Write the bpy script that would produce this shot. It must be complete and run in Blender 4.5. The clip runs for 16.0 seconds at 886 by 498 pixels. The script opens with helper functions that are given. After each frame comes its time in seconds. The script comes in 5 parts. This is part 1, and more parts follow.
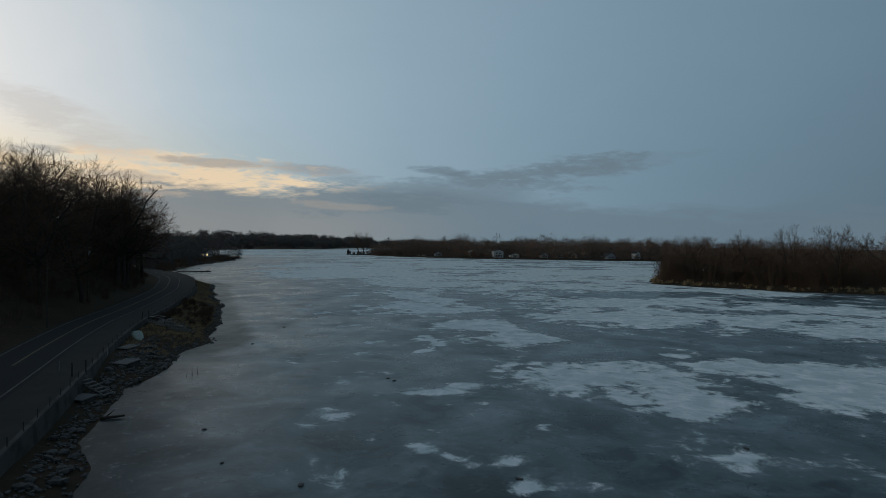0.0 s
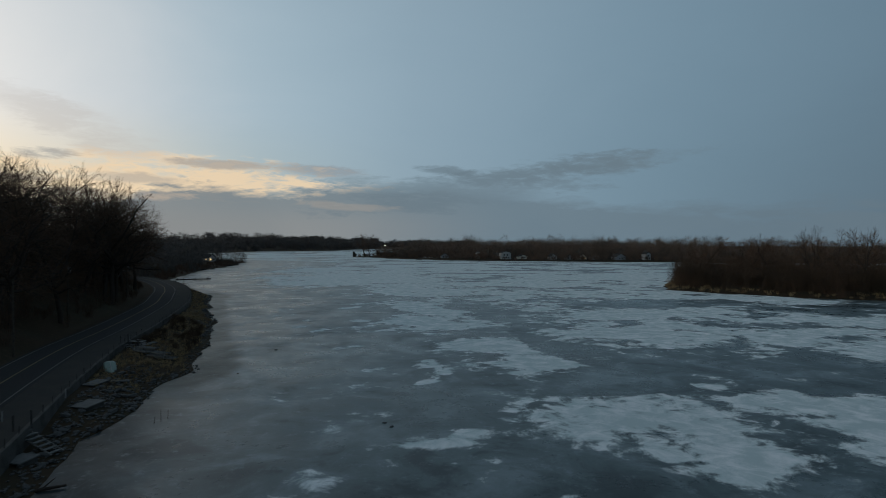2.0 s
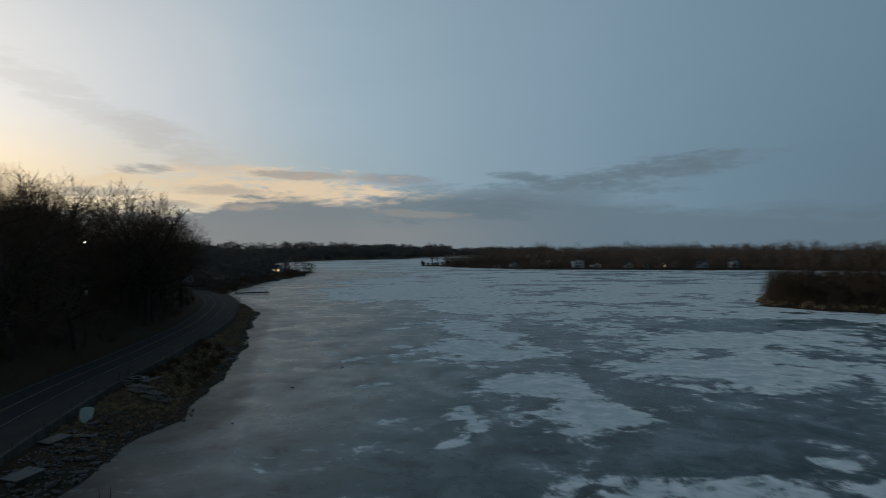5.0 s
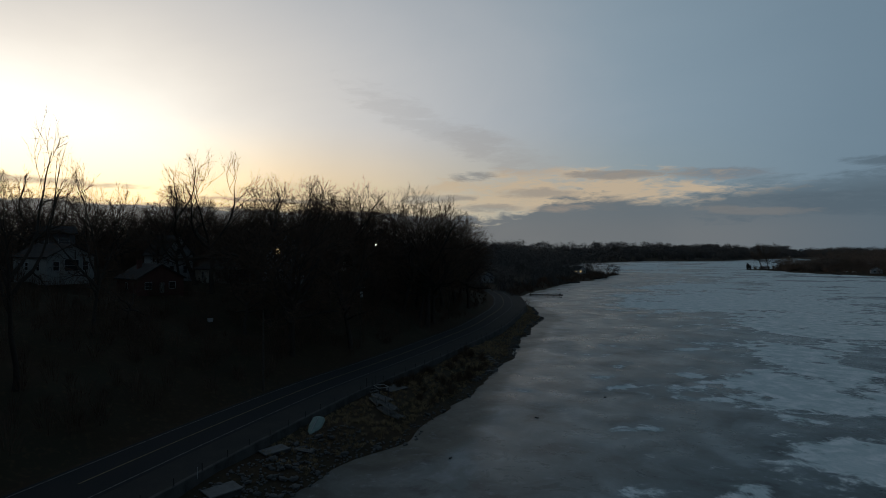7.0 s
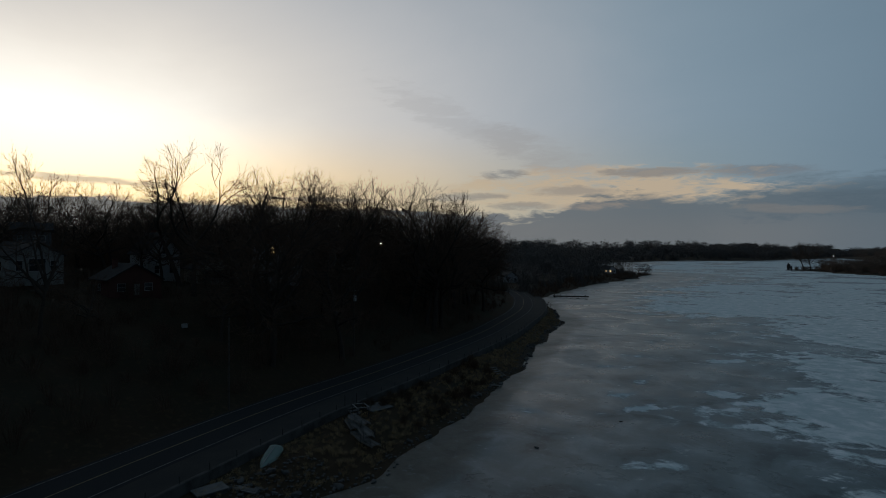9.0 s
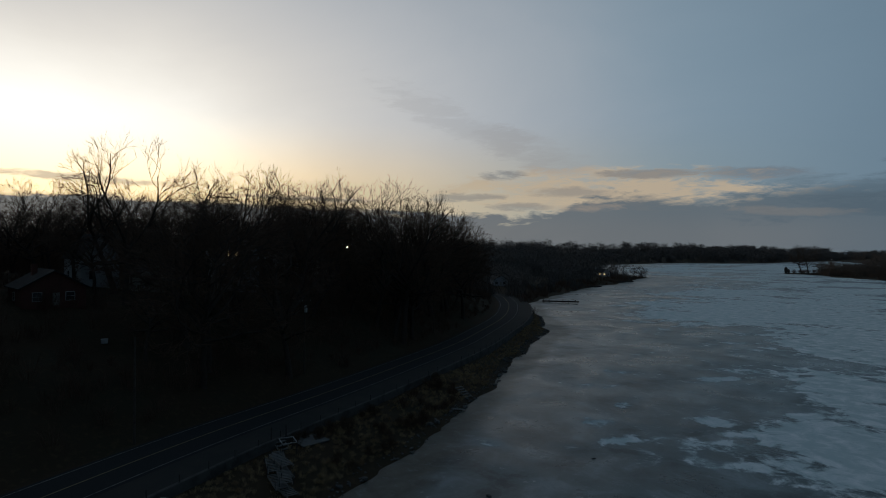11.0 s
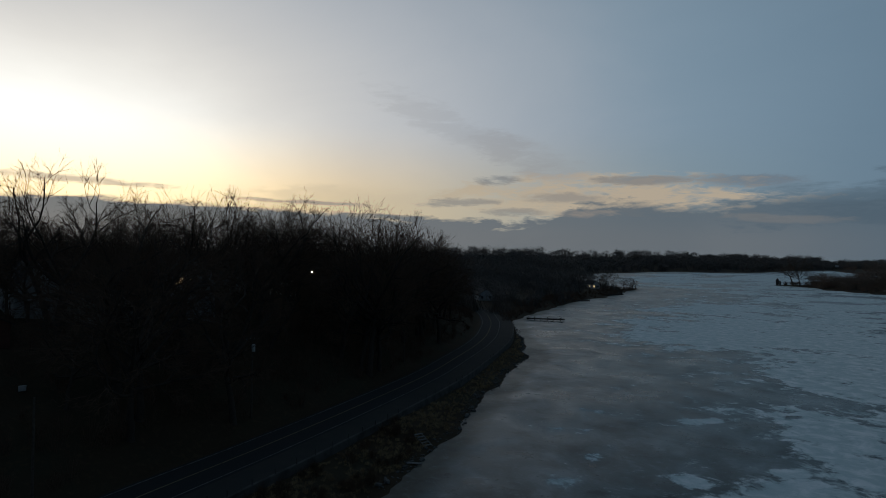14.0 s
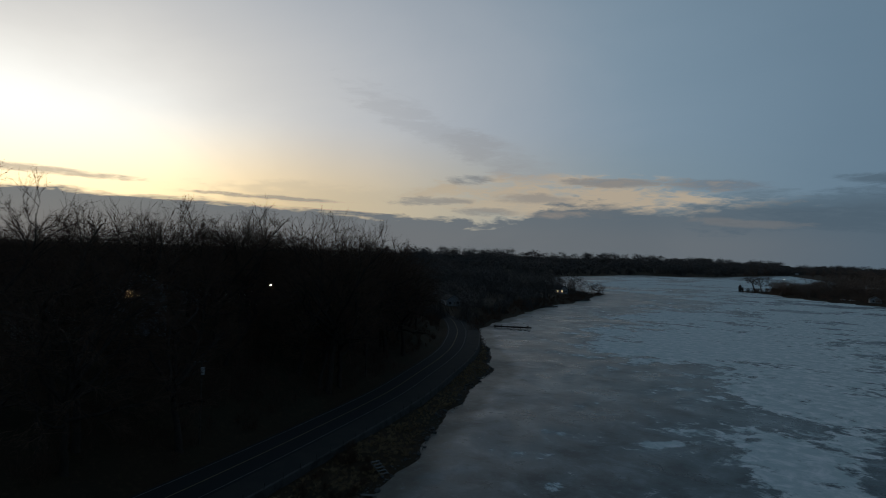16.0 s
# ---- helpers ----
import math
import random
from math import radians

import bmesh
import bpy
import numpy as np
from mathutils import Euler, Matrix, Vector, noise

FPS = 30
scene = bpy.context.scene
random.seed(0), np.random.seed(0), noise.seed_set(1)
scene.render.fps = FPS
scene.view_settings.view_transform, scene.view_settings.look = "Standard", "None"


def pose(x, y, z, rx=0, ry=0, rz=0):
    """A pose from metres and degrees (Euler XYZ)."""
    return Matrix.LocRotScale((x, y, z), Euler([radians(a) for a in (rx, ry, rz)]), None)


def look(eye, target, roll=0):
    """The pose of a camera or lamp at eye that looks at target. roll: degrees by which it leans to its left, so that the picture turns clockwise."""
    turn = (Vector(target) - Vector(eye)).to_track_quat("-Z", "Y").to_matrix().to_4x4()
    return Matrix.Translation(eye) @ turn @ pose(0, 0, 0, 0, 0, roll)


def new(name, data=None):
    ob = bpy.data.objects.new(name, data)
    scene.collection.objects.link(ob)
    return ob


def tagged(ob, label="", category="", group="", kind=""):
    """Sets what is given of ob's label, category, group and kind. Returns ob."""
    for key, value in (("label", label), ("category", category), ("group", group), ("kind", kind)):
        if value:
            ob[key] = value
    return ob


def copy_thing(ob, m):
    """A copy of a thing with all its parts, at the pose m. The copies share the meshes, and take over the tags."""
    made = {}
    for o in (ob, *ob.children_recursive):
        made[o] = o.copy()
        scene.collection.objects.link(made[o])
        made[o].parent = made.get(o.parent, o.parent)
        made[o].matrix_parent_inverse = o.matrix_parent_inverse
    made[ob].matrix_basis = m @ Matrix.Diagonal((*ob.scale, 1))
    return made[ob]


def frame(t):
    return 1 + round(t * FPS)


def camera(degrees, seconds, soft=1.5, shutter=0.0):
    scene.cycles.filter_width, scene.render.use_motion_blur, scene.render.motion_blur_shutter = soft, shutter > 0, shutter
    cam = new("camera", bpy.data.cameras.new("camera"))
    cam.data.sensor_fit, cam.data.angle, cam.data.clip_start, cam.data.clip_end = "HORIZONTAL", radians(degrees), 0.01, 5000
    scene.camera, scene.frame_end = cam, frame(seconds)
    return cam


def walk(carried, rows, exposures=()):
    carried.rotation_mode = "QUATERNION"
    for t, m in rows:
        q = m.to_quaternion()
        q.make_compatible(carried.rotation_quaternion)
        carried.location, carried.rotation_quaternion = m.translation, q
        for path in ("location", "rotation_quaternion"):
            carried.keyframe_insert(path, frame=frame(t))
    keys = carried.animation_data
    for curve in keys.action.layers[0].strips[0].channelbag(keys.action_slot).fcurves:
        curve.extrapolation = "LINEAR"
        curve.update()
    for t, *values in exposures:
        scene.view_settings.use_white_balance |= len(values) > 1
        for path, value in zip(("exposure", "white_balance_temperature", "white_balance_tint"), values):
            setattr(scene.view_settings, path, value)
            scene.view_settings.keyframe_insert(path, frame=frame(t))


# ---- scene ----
from itertools import product

# ---- camera and its flight ----
cam = camera(72.96, 16.0, soft=0.65, shutter=0.5)


def aim(t, x, y, z, yaw, pitch, roll):
    return t, pose(x, y, z, 90 + pitch, 0, yaw) @ pose(0, 0, 0, 0, 0, roll)


PATH = [
    aim(0.0, -8.03, 3.83, 18.14, -5.60, -0.55, 0.66),
    aim(0.5, -8.02, 5.63, 19.02, -4.80, -0.59, 0.74),
    aim(1.0, -7.90, 8.06, 19.82, -4.23, -0.61, 0.55),
    aim(1.5, -7.40, 11.10, 20.38, -3.99, -0.61, 0.32),
    aim(2.0, -6.65, 14.19, 20.99, -4.94, -0.59, 0.21),
    aim(2.5, -5.96, 16.83, 21.66, -5.94, -0.47, 0.11),
    aim(3.0, -5.13, 19.36, 22.54, -5.74, -0.48, -0.09),
    aim(3.2, -4.95, 20.19, 22.80, -5.74, -0.42, -0.02),
    aim(5.3, 2.35, 36.00, 23.47, 6.68, 0.19, -0.48),
    aim(5.5, 3.75, 38.60, 23.72, 13.41, 0.34, -0.20),
    aim(6.0, 5.25, 44.60, 24.02, 23.43, 0.19, -0.03),
    aim(6.5, 5.05, 48.60, 24.13, 28.39, 0.17, -0.03),
    aim(7.0, 4.70, 52.00, 24.19, 31.43, 0.14, -0.05),
    aim(7.5, 4.30, 55.37, 24.33, 32.05, 0.08, 0.03),
    aim(8.0, 4.06, 58.77, 24.34, 32.90, 0.08, 0.01),
    aim(8.5, 3.89, 62.04, 24.47, 33.99, -0.00, 0.04),
    aim(9.0, 3.17, 65.54, 24.52, 34.41, -0.05, 0.17),
    aim(9.5, 2.78, 69.03, 24.67, 34.67, -0.04, 0.22),
    aim(9.7, 2.99, 70.37, 24.59, 34.10, 0.07, 0.32),
    aim(12.0, 0.96, 84.16, 26.85, 34.28, -0.04, 0.59),
    aim(12.5, 1.01, 85.78, 27.62, 33.96, 0.11, 0.74),
    aim(13.0, 1.43, 86.88, 28.61, 33.88, 0.19, 0.87),
    aim(13.5, 1.78, 87.78, 29.53, 33.90, 0.35, 0.89),
    aim(14.0, 2.02, 88.47, 30.54, 33.68, 0.44, 0.95),
    aim(14.5, 2.14, 89.17, 31.56, 33.54, 0.43, 1.14),
    aim(15.0, 2.11, 89.85, 32.60, 32.77, 0.41, 1.28),
    aim(15.5, 2.17, 90.48, 33.26, 32.59, 0.47, 1.58),
    aim(16.0, 1.61, 91.76, 34.18, 30.92, 0.38, 1.91),
]
walk(cam, PATH, [(0.0, -0.15, 6850, 9), (1.5, -0.15, 6900, 9), (3.2, -0.14, 6900, 9), (5.5, -0.40, 6700, 9), (6.5, -0.70, 6600, 9), (8.0, -0.84, 6500, 9), (9.7, -0.88, 6430, 9), (12.0, -0.90, 6280, 8), (16.0, -0.96, 6150, 8)])

# ---- light: dusk sky, the sun low behind a cloud bank ----
SUN_TURN = 68.0      # degrees to the left of +y
SUN_UP = 4.0


def math_node(tree, op, a, b=None, clamp=False):
    n = tree.nodes.new("ShaderNodeMath")
    n.operation, n.use_clamp = op, clamp
    for i, v in enumerate((a, b)):
        if v is None:
            continue
        if isinstance(v, (int, float)):
            n.inputs[i].default_value = v
        else:
            tree.links.new(v, n.inputs[i])
    return n.outputs[0]


def mixed(tree, fac, a, b, blend="MIX"):
    n = tree.nodes.new("ShaderNodeMix")
    n.data_type, n.blend_type = "RGBA", blend
    for i, v in ((0, fac), (6, a), (7, b)):
        if isinstance(v, (int, float)):
            n.inputs[i].default_value = v
        elif isinstance(v, tuple):
            n.inputs[i].default_value = (*v, 1)
        else:
            tree.links.new(v, n.inputs[i])
    return n.outputs[2]


def remap(tree, v, lo, hi, to_lo=0.0, to_hi=1.0, smooth=True):
    n = tree.nodes.new("ShaderNodeMapRange")
    n.interpolation_type = "SMOOTHSTEP" if smooth else "LINEAR"
    tree.links.new(v, n.inputs[0])
    for i, x in enumerate((lo, hi, to_lo, to_hi)):
        n.inputs[i + 1].default_value = x
    return n.outputs[0]


def noise_of(tree, vector, scale, detail=4.0, rough=0.55, stretch=None, distort=0.0):
    if stretch:
        m = tree.nodes.new("ShaderNodeMapping")
        m.inputs["Scale"].default_value = stretch
        tree.links.new(vector, m.inputs["Vector"])
        vector = m.outputs[0]
    n = tree.nodes.new("ShaderNodeTexNoise")
    n.inputs["Scale"].default_value, n.inputs["Detail"].default_value = scale, detail
    n.inputs["Roughness"].default_value, n.inputs["Distortion"].default_value = rough, distort
    tree.links.new(vector, n.inputs["Vector"])
    return n.outputs["Fac"]


def ramp(tree, v, stops):
    n = tree.nodes.new("ShaderNodeValToRGB")
    n.color_ramp.interpolation = "B_SPLINE"
    while len(n.color_ramp.elements) < len(stops):
        n.color_ramp.elements.new(0.5)
    for e, (at, color) in zip(n.color_ramp.elements, stops):
        e.position, e.color = at, (*[c / TOP for c in color], 1)
    tree.links.new(v, n.inputs[0])
    return mixed(tree, 1.0, n.outputs[0], (TOP, TOP, TOP), "MULTIPLY")


TOP = 8.0


def make_world():
    world = bpy.data.worlds.new("dusk_sky")
    scene.world = world
    world.use_nodes = True
    t = world.node_tree
    t.nodes.clear()
    out = t.nodes.new("ShaderNodeOutputWorld")
    back = t.nodes.new("ShaderNodeBackground")
    t.links.new(back.outputs[0], out.inputs[0])
    sky = t.nodes.new("ShaderNodeTexSky")
    sky.sky_type, sky.sun_disc = "NISHITA", False
    sky.sun_elevation, sky.sun_rotation = radians(SUN_UP), radians(-SUN_TURN)
    sky.air_density, sky.dust_density, sky.ozone_density = 1.0, 1.2, 1.6
    where = t.nodes.new("ShaderNodeTexCoord").outputs["Generated"]
    parts = t.nodes.new("ShaderNodeSeparateXYZ")
    t.links.new(where, parts.inputs[0])
    x, y, z = parts.outputs
    turn = math_node(t, "MULTIPLY", math_node(t, "ARCTAN2", math_node(t, "MULTIPLY", x, -1.0), y), 57.296)
    up = math_node(t, "MULTIPLY", math_node(t, "ARCSINE", z), 57.296)
    # high thin veil lit by the low sun: bright about it, blue away from it
    s, e = radians(SUN_TURN), radians(13.0)
    dot = t.nodes.new("ShaderNodeVectorMath")
    dot.operation = "DOT_PRODUCT"
    dot.inputs[1].default_value = (-math.sin(s) * math.cos(e), math.cos(s) * math.cos(e), math.sin(e))
    flat = t.nodes.new("ShaderNodeVectorMath")
    flat.operation = "MULTIPLY"
    flat.inputs[1].default_value = (1, 1, 2.1)
    t.links.new(where, flat.inputs[0])
    unit = t.nodes.new("ShaderNodeVectorMath")
    unit.operation = "NORMALIZE"
    t.links.new(flat.outputs[0], unit.inputs[0])
    t.links.new(unit.outputs[0], dot.inputs[0])
    away = math_node(t, "MULTIPLY", math_node(t, "ARCCOSINE", dot.outputs["Value"]), 1 / math.pi)
    soft = noise_of(t, where, 2.2, 5, 0.6, (1, 1, 2.5), 0.5)
    away = math_node(t, "ADD", away, math_node(t, "MULTIPLY", math_node(t, "SUBTRACT", soft, 0.5), 0.035))
    veil = ramp(t, away, VEIL)
    color = mixed(t, 1.0, sky.outputs[0], (SKY_GAIN, SKY_GAIN, SKY_GAIN), "MULTIPLY")
    color = mixed(t, VEIL_MIX, color, veil)
    # the warm rim above the horizon on the sunset side
    rim = math_node(t, "MULTIPLY", remap(t, up, 12.5, 3.5), remap(t, turn, -8.0, 50.0))
    color = mixed(t, math_node(t, "MULTIPLY", rim, RIM_MIX), color, RIM, "MULTIPLY")
    # towards the zenith the dusk sky is darker
    color = mixed(t, remap(t, up, 16.0, 60.0), color, (ZENITH, ZENITH, ZENITH * 1.12), "MULTIPLY")
    # banks and streaks of cloud
    n1 = math_node(t, "SUBTRACT", noise_of(t, where, 8.0, 7, 0.62, (1, 1, 5.0), 0.6), 0.5)
    n2 = math_node(t, "SUBTRACT", noise_of(t, where, 34.0, 6, 0.62, (1, 1, 4.0), 0.5), 0.5)
    n3 = math_node(t, "SUBTRACT", noise_of(t, where, 3.0, 4, 0.5, (1, 1, 2.5), 0.8), 0.5)
    rough = math_node(t, "ADD", math_node(t, "MULTIPLY", n1, 4.4), math_node(t, "MULTIPLY", n2, 3.0))

    def cloud(color, at, high, wide, tall, slope, amount, tone):
        a = math_node(t, "SUBTRACT", turn, at)
        h = math_node(t, "SUBTRACT", math_node(t, "SUBTRACT", up, high), math_node(t, "MULTIPLY", a, slope))
        a, h = math_node(t, "DIVIDE", a, wide), math_node(t, "DIVIDE", h, tall)
        r = math_node(t, "ADD", math_node(t, "MULTIPLY", a, a), math_node(t, "MULTIPLY", h, h))
        r = math_node(t, "ADD", r, rough)
        return mixed(t, remap(t, r, 1.5, 0.0, 0.0, amount), color, tone)

    for row in CLOUDS_BEHIND:
        color = cloud(color, *row)
    # the long grey bank on the horizon, with its uneven upper edge
    line = t.nodes.new("ShaderNodeValToRGB")
    line.color_ramp.interpolation = "EASE"
    while len(line.color_ramp.elements) < len(BANK_TOP):
        line.color_ramp.elements.new(0.5)
    for stop, (at, high) in zip(line.color_ramp.elements, BANK_TOP):
        stop.position, stop.color = 0.5 + at / 240.0, (high / 10, high / 10, high / 10, 1)
    t.links.new(math_node(t, "ADD", math_node(t, "DIVIDE", turn, 240.0), 0.5), line.inputs[0])
    top = math_node(t, "MULTIPLY", line.outputs[0], 10.0)
    jag = math_node(t, "MULTIPLY", math_node(t, "ADD", math_node(t, "MULTIPLY", n1, 3.6), math_node(t, "MULTIPLY", n2, 1.7)), remap(t, turn, 20.0, 45.0, 1.0, 0.42))
    depth = math_node(t, "SUBTRACT", math_node(t, "ADD", top, jag), up)
    soft_edge = remap(t, turn, 4.0, 30.0, 0.75, 0.22)
    inside = math_node(t, "ADD", math_node(t, "MULTIPLY", math_node(t, "DIVIDE", depth, soft_edge), 0.5), 0.5, True)
    bank = math_node(t, "MULTIPLY", inside, remap(t, turn, -30.0, 20.0, 0.72, 0.95))
    tone = mixed(t, remap(t, turn, -12.0, 30.0), SLATE, BANK)
    tone = mixed(t, math_node(t, "MULTIPLY", remap(t, up, 4.6, 1.2, 0.0, 0.55), remap(t, turn, -14.0, 8.0)), tone, HAZE)
    tone = mixed(t, remap(t, n3, -0.12, 0.16, 0.0, 0.5), tone, mixed(t, 1.0, tone, (0.86, 0.90, 0.93), "MULTIPLY"))
    color = mixed(t, bank, color, tone)
    for row in CLOUDS:
        color = cloud(color, *row)
    t.links.new(color, back.inputs["Color"])
    back.inputs["Strength"].default_value = 1.0
    sun = bpy.data.lights.new("low_sun", "SUN")
    sun.energy, sun.angle, sun.color = 0.10, radians(14), (1.0, 0.75, 0.5)
    lamp = new("low_sun", sun)
    a = radians(SUN_UP)
    lamp.matrix_world = look((0, 0, 60), (60 * math.sin(s) * math.cos(a), -60 * math.cos(s) * math.cos(a), 60 - 60 * math.sin(a)))


SKY_GAIN = 0.06
VEIL_MIX = 0.88
ZENITH = 0.41
RIM_MIX = 1.0
RIM = (1.18, 0.94, 0.58)
VEIL = [
    (0.00, (2.7, 2.62, 2.45)), (0.06, (2.45, 2.36, 2.16)), (0.10, (1.72, 1.61, 1.46)), (0.14, (1.30, 1.24, 1.18)), (0.19, (0.96, 0.98, 1.02)),
    (0.25, (0.65, 0.735, 0.83)), (0.30, (0.43, 0.59, 0.73)), (0.37, (0.315, 0.455, 0.59)), (0.48, (0.195, 0.325, 0.45)), (0.60, (0.125, 0.205, 0.29)), (0.75, (0.06, 0.10, 0.155)), (1.00, (0.035, 0.055, 0.08)),
]
BANK, HAZE, SLATE = (0.255, 0.290, 0.320), (0.310, 0.310, 0.315), (0.145, 0.208, 0.265)
PEACHY = (0.92, 0.72, 0.50)
PEACH, GLOW, DUSKY, PALE = (0.62, 0.50, 0.40), (0.98, 0.84, 0.62), (0.27, 0.30, 0.345), (0.55, 0.53, 0.53)
# turn to the left and height of the bank's edge, in degrees
BANK_TOP = [(-120, 3.0), (-60, 3.4), (-34, 3.0), (-27, 3.2), (-22, 3.5), (-16, 3.9), (-10, 4.5), (-3, 5.2), (3, 5.4), (7, 5.0), (10.5, 4.3), (13, 4.4), (16.5, 5.0), (20.5, 4.8), (23.5, 3.4), (27, 2.9), (33, 3.1), (40, 3.4), (47, 3.6), (55, 4.0), (65, 4.2), (80, 4.0), (118, 3.8)]
# turn to the left and height in degrees, half width, half height, slope, amount, colour
CLOUDS_BEHIND = [
    (19.0, 5.4, 14.0, 2.0, 0.0, 0.85, PEACHY),
    (38.0, 4.6, 16.0, 1.5, 0.0, 0.35, GLOW),
    (32.0, 11.5, 9.0, 1.6, 0.42, 0.22, PALE),
    (25.5, 9.0, 5.0, 1.5, 0.30, 0.25, PALE),
]
CLOUDS = [
    (15.2, 6.9, 4.4, 0.45, 0.0, 0.60, DUSKY),
    (6.6, 6.6, 4.8, 0.65, 0.04, 0.60, DUSKY),
    (-5.2, 6.9, 2.6, 0.42, 0.05, 0.70, SLATE),
    (-9.0, 5.3, 15.0, 1.6, -0.13, 0.60, SLATE),
    (-15.0, 6.7, 9.0, 0.9, -0.14, 0.55, SLATE),
    (-22.0, 7.4, 7.0, 0.8, -0.10, 0.35, SLATE),
    (28.6, 7.0, 2.0, 0.5, 0.0, 0.60, DUSKY),
    (32.0, 4.9, 4.0, 0.4, -0.05, 0.50, DUSKY),
    (22.5, 5.4, 4.0, 0.5, 0.0, 0.45, DUSKY),
    (27.0, 4.0, 3.0, 0.4, 0.0, 0.50, DUSKY),
    (20.3, 3.9, 3.0, 0.4, 0.0, 0.50, PEACH),
    (4.2, 3.4, 4.0, 0.4, 0.05, 0.22, PEACH),
    (66.0, 5.6, 9.0, 0.30, 0.03, 0.60, DUSKY),
    (48.0, 4.6, 7.0, 0.20, 0.02, 0.55, DUSKY),
]
make_world()

# ---- materials ----


def material(name, base, rough=0.8, grain=(), bump=0.0, bump_scale=20.0, metal=0.0, spread=0.0, spec=0.08):
    """base: a colour; grain: rows of (noise scale, colour, low, high) laid over it one by one; spread: change from object to object."""
    m = bpy.data.materials.new(name)
    m.use_nodes = True
    t = m.node_tree
    b = t.nodes["Principled BSDF"]
    b.inputs["Roughness"].default_value, b.inputs["Metallic"].default_value = rough, metal
    b.inputs["Specular IOR Level"].default_value = spec
    where = t.nodes.new("ShaderNodeTexCoord").outputs["Object"]
    color = mixed(t, 0.0, base, base)
    for scale, other, lo, hi in grain:
        color = mixed(t, remap(t, noise_of(t, where, scale), lo, hi), color, other)
    if spread:
        r = t.nodes.new("ShaderNodeObjectInfo").outputs["Random"]
        dark = tuple(c * (1 - spread) for c in base)
        color = mixed(t, math_node(t, "MULTIPLY", r, 0.7), color, dark)
    t.links.new(color, b.inputs["Base Color"])
    if bump:
        n = t.nodes.new("ShaderNodeBump")
        n.inputs["Strength"].default_value, n.inputs["Distance"].default_value = bump, 0.03
        t.links.new(noise_of(t, where, bump_scale, 6, 0.65), n.inputs["Height"])
        t.links.new(n.outputs[0], b.inputs["Normal"])
    return m


def lit(name, color, strength):
    m = bpy.data.materials.new(name)
    m.use_nodes = True
    b = m.node_tree.nodes["Principled BSDF"]
    b.inputs["Base Color"].default_value = (*color, 1)
    b.inputs["Emission Color"].default_value = (*color, 1)
    b.inputs["Emission Strength"].default_value = strength
    return m


LITTER = material("leaf_litter", (0.044, 0.031, 0.019), 0.95, [(0.08, (0.038, 0.033, 0.021), 0.4, 0.65), (1.3, (0.066, 0.046, 0.026), 0.5, 0.75), (9.0, (0.03, 0.025, 0.02), 0.55, 0.8)], 0.6, 6.0)
ASPHALT = material("asphalt", (0.026, 0.029, 0.030), 0.9, [(0.15, (0.028, 0.029, 0.030), 0.4, 0.7), (2.0, (0.028, 0.028, 0.03), 0.55, 0.75), (40.0, (0.06, 0.06, 0.06), 0.6, 0.8)], 0.3, 60.0)
SHOULDER = material("gravel_shoulder", (0.038, 0.039, 0.037), 0.95, [(0.3, (0.046, 0.045, 0.041), 0.4, 0.65), (14.0, (0.06, 0.058, 0.055), 0.55, 0.8)], 0.5, 30.0)
YELLOW = material("yellow_road_paint", (0.18, 0.155, 0.09), 0.7, [(3.0, (0.09, 0.08, 0.05), 0.5, 0.75)])
WHITE_LINE = material("white_road_paint", (0.16, 0.165, 0.16), 0.7, [(3.0, (0.06, 0.06, 0.06), 0.45, 0.7)])
CONCRETE = material("old_concrete", (0.085, 0.083, 0.078), 0.9, [(0.5, (0.045, 0.044, 0.041), 0.4, 0.7), (6.0, (0.095, 0.092, 0.087), 0.55, 0.75), (25.0, (0.11, 0.11, 0.10), 0.65, 0.8)], 0.4, 25.0)
BARK = material("bark", (0.066, 0.053, 0.043), 0.95, [(0.6, (0.085, 0.07, 0.058), 0.45, 0.7), (5.0, (0.028, 0.024, 0.021), 0.5, 0.75)], 0.5, 14.0, spread=0.35)
TWIG = material("twigs", (0.125, 0.080, 0.056), 0.95, [(0.3, (0.085, 0.058, 0.042), 0.4, 0.7)], spread=0.35)
THICKET = material("thicket_twigs", (0.105, 0.067, 0.045), 0.95, [(0.05, (0.068, 0.048, 0.033), 0.42, 0.62), (0.9, (0.13, 0.09, 0.058), 0.55, 0.8)])
SHORE_WOOD = material("shore_wood", (0.16, 0.110, 0.082), 0.95, [(0.03, (0.10, 0.08, 0.065), 0.45, 0.62), (0.2, (0.20, 0.14, 0.10), 0.55, 0.75)])
FAR_WOOD = material("far_wood", (0.085, 0.078, 0.072), 0.95, [(0.02, (0.12, 0.10, 0.085), 0.45, 0.65)])
REED = material("dry_grass", (0.36, 0.265, 0.145), 0.95, [(0.4, (0.20, 0.13, 0.075), 0.4, 0.7), (4.0, (0.36, 0.27, 0.15), 0.55, 0.8)])
STONE = material("riprap_stone", (0.12, 0.118, 0.112), 0.9, [(2.0, (0.09, 0.088, 0.083), 0.45, 0.7), (14.0, (0.22, 0.215, 0.20), 0.6, 0.8)], 0.5, 20.0, spread=0.45)
STEEL = material("dark_steel_post", (0.06, 0.058, 0.055), 0.6, [(6.0, (0.12, 0.08, 0.055), 0.55, 0.8)], metal=0.4)
GREY_WOOD = material("weathered_wood", (0.26, 0.24, 0.21), 0.9, [(1.0, (0.17, 0.155, 0.14), 0.4, 0.7), (12.0, (0.33, 0.31, 0.28), 0.55, 0.8)], 0.4, 25.0, spread=0.2)
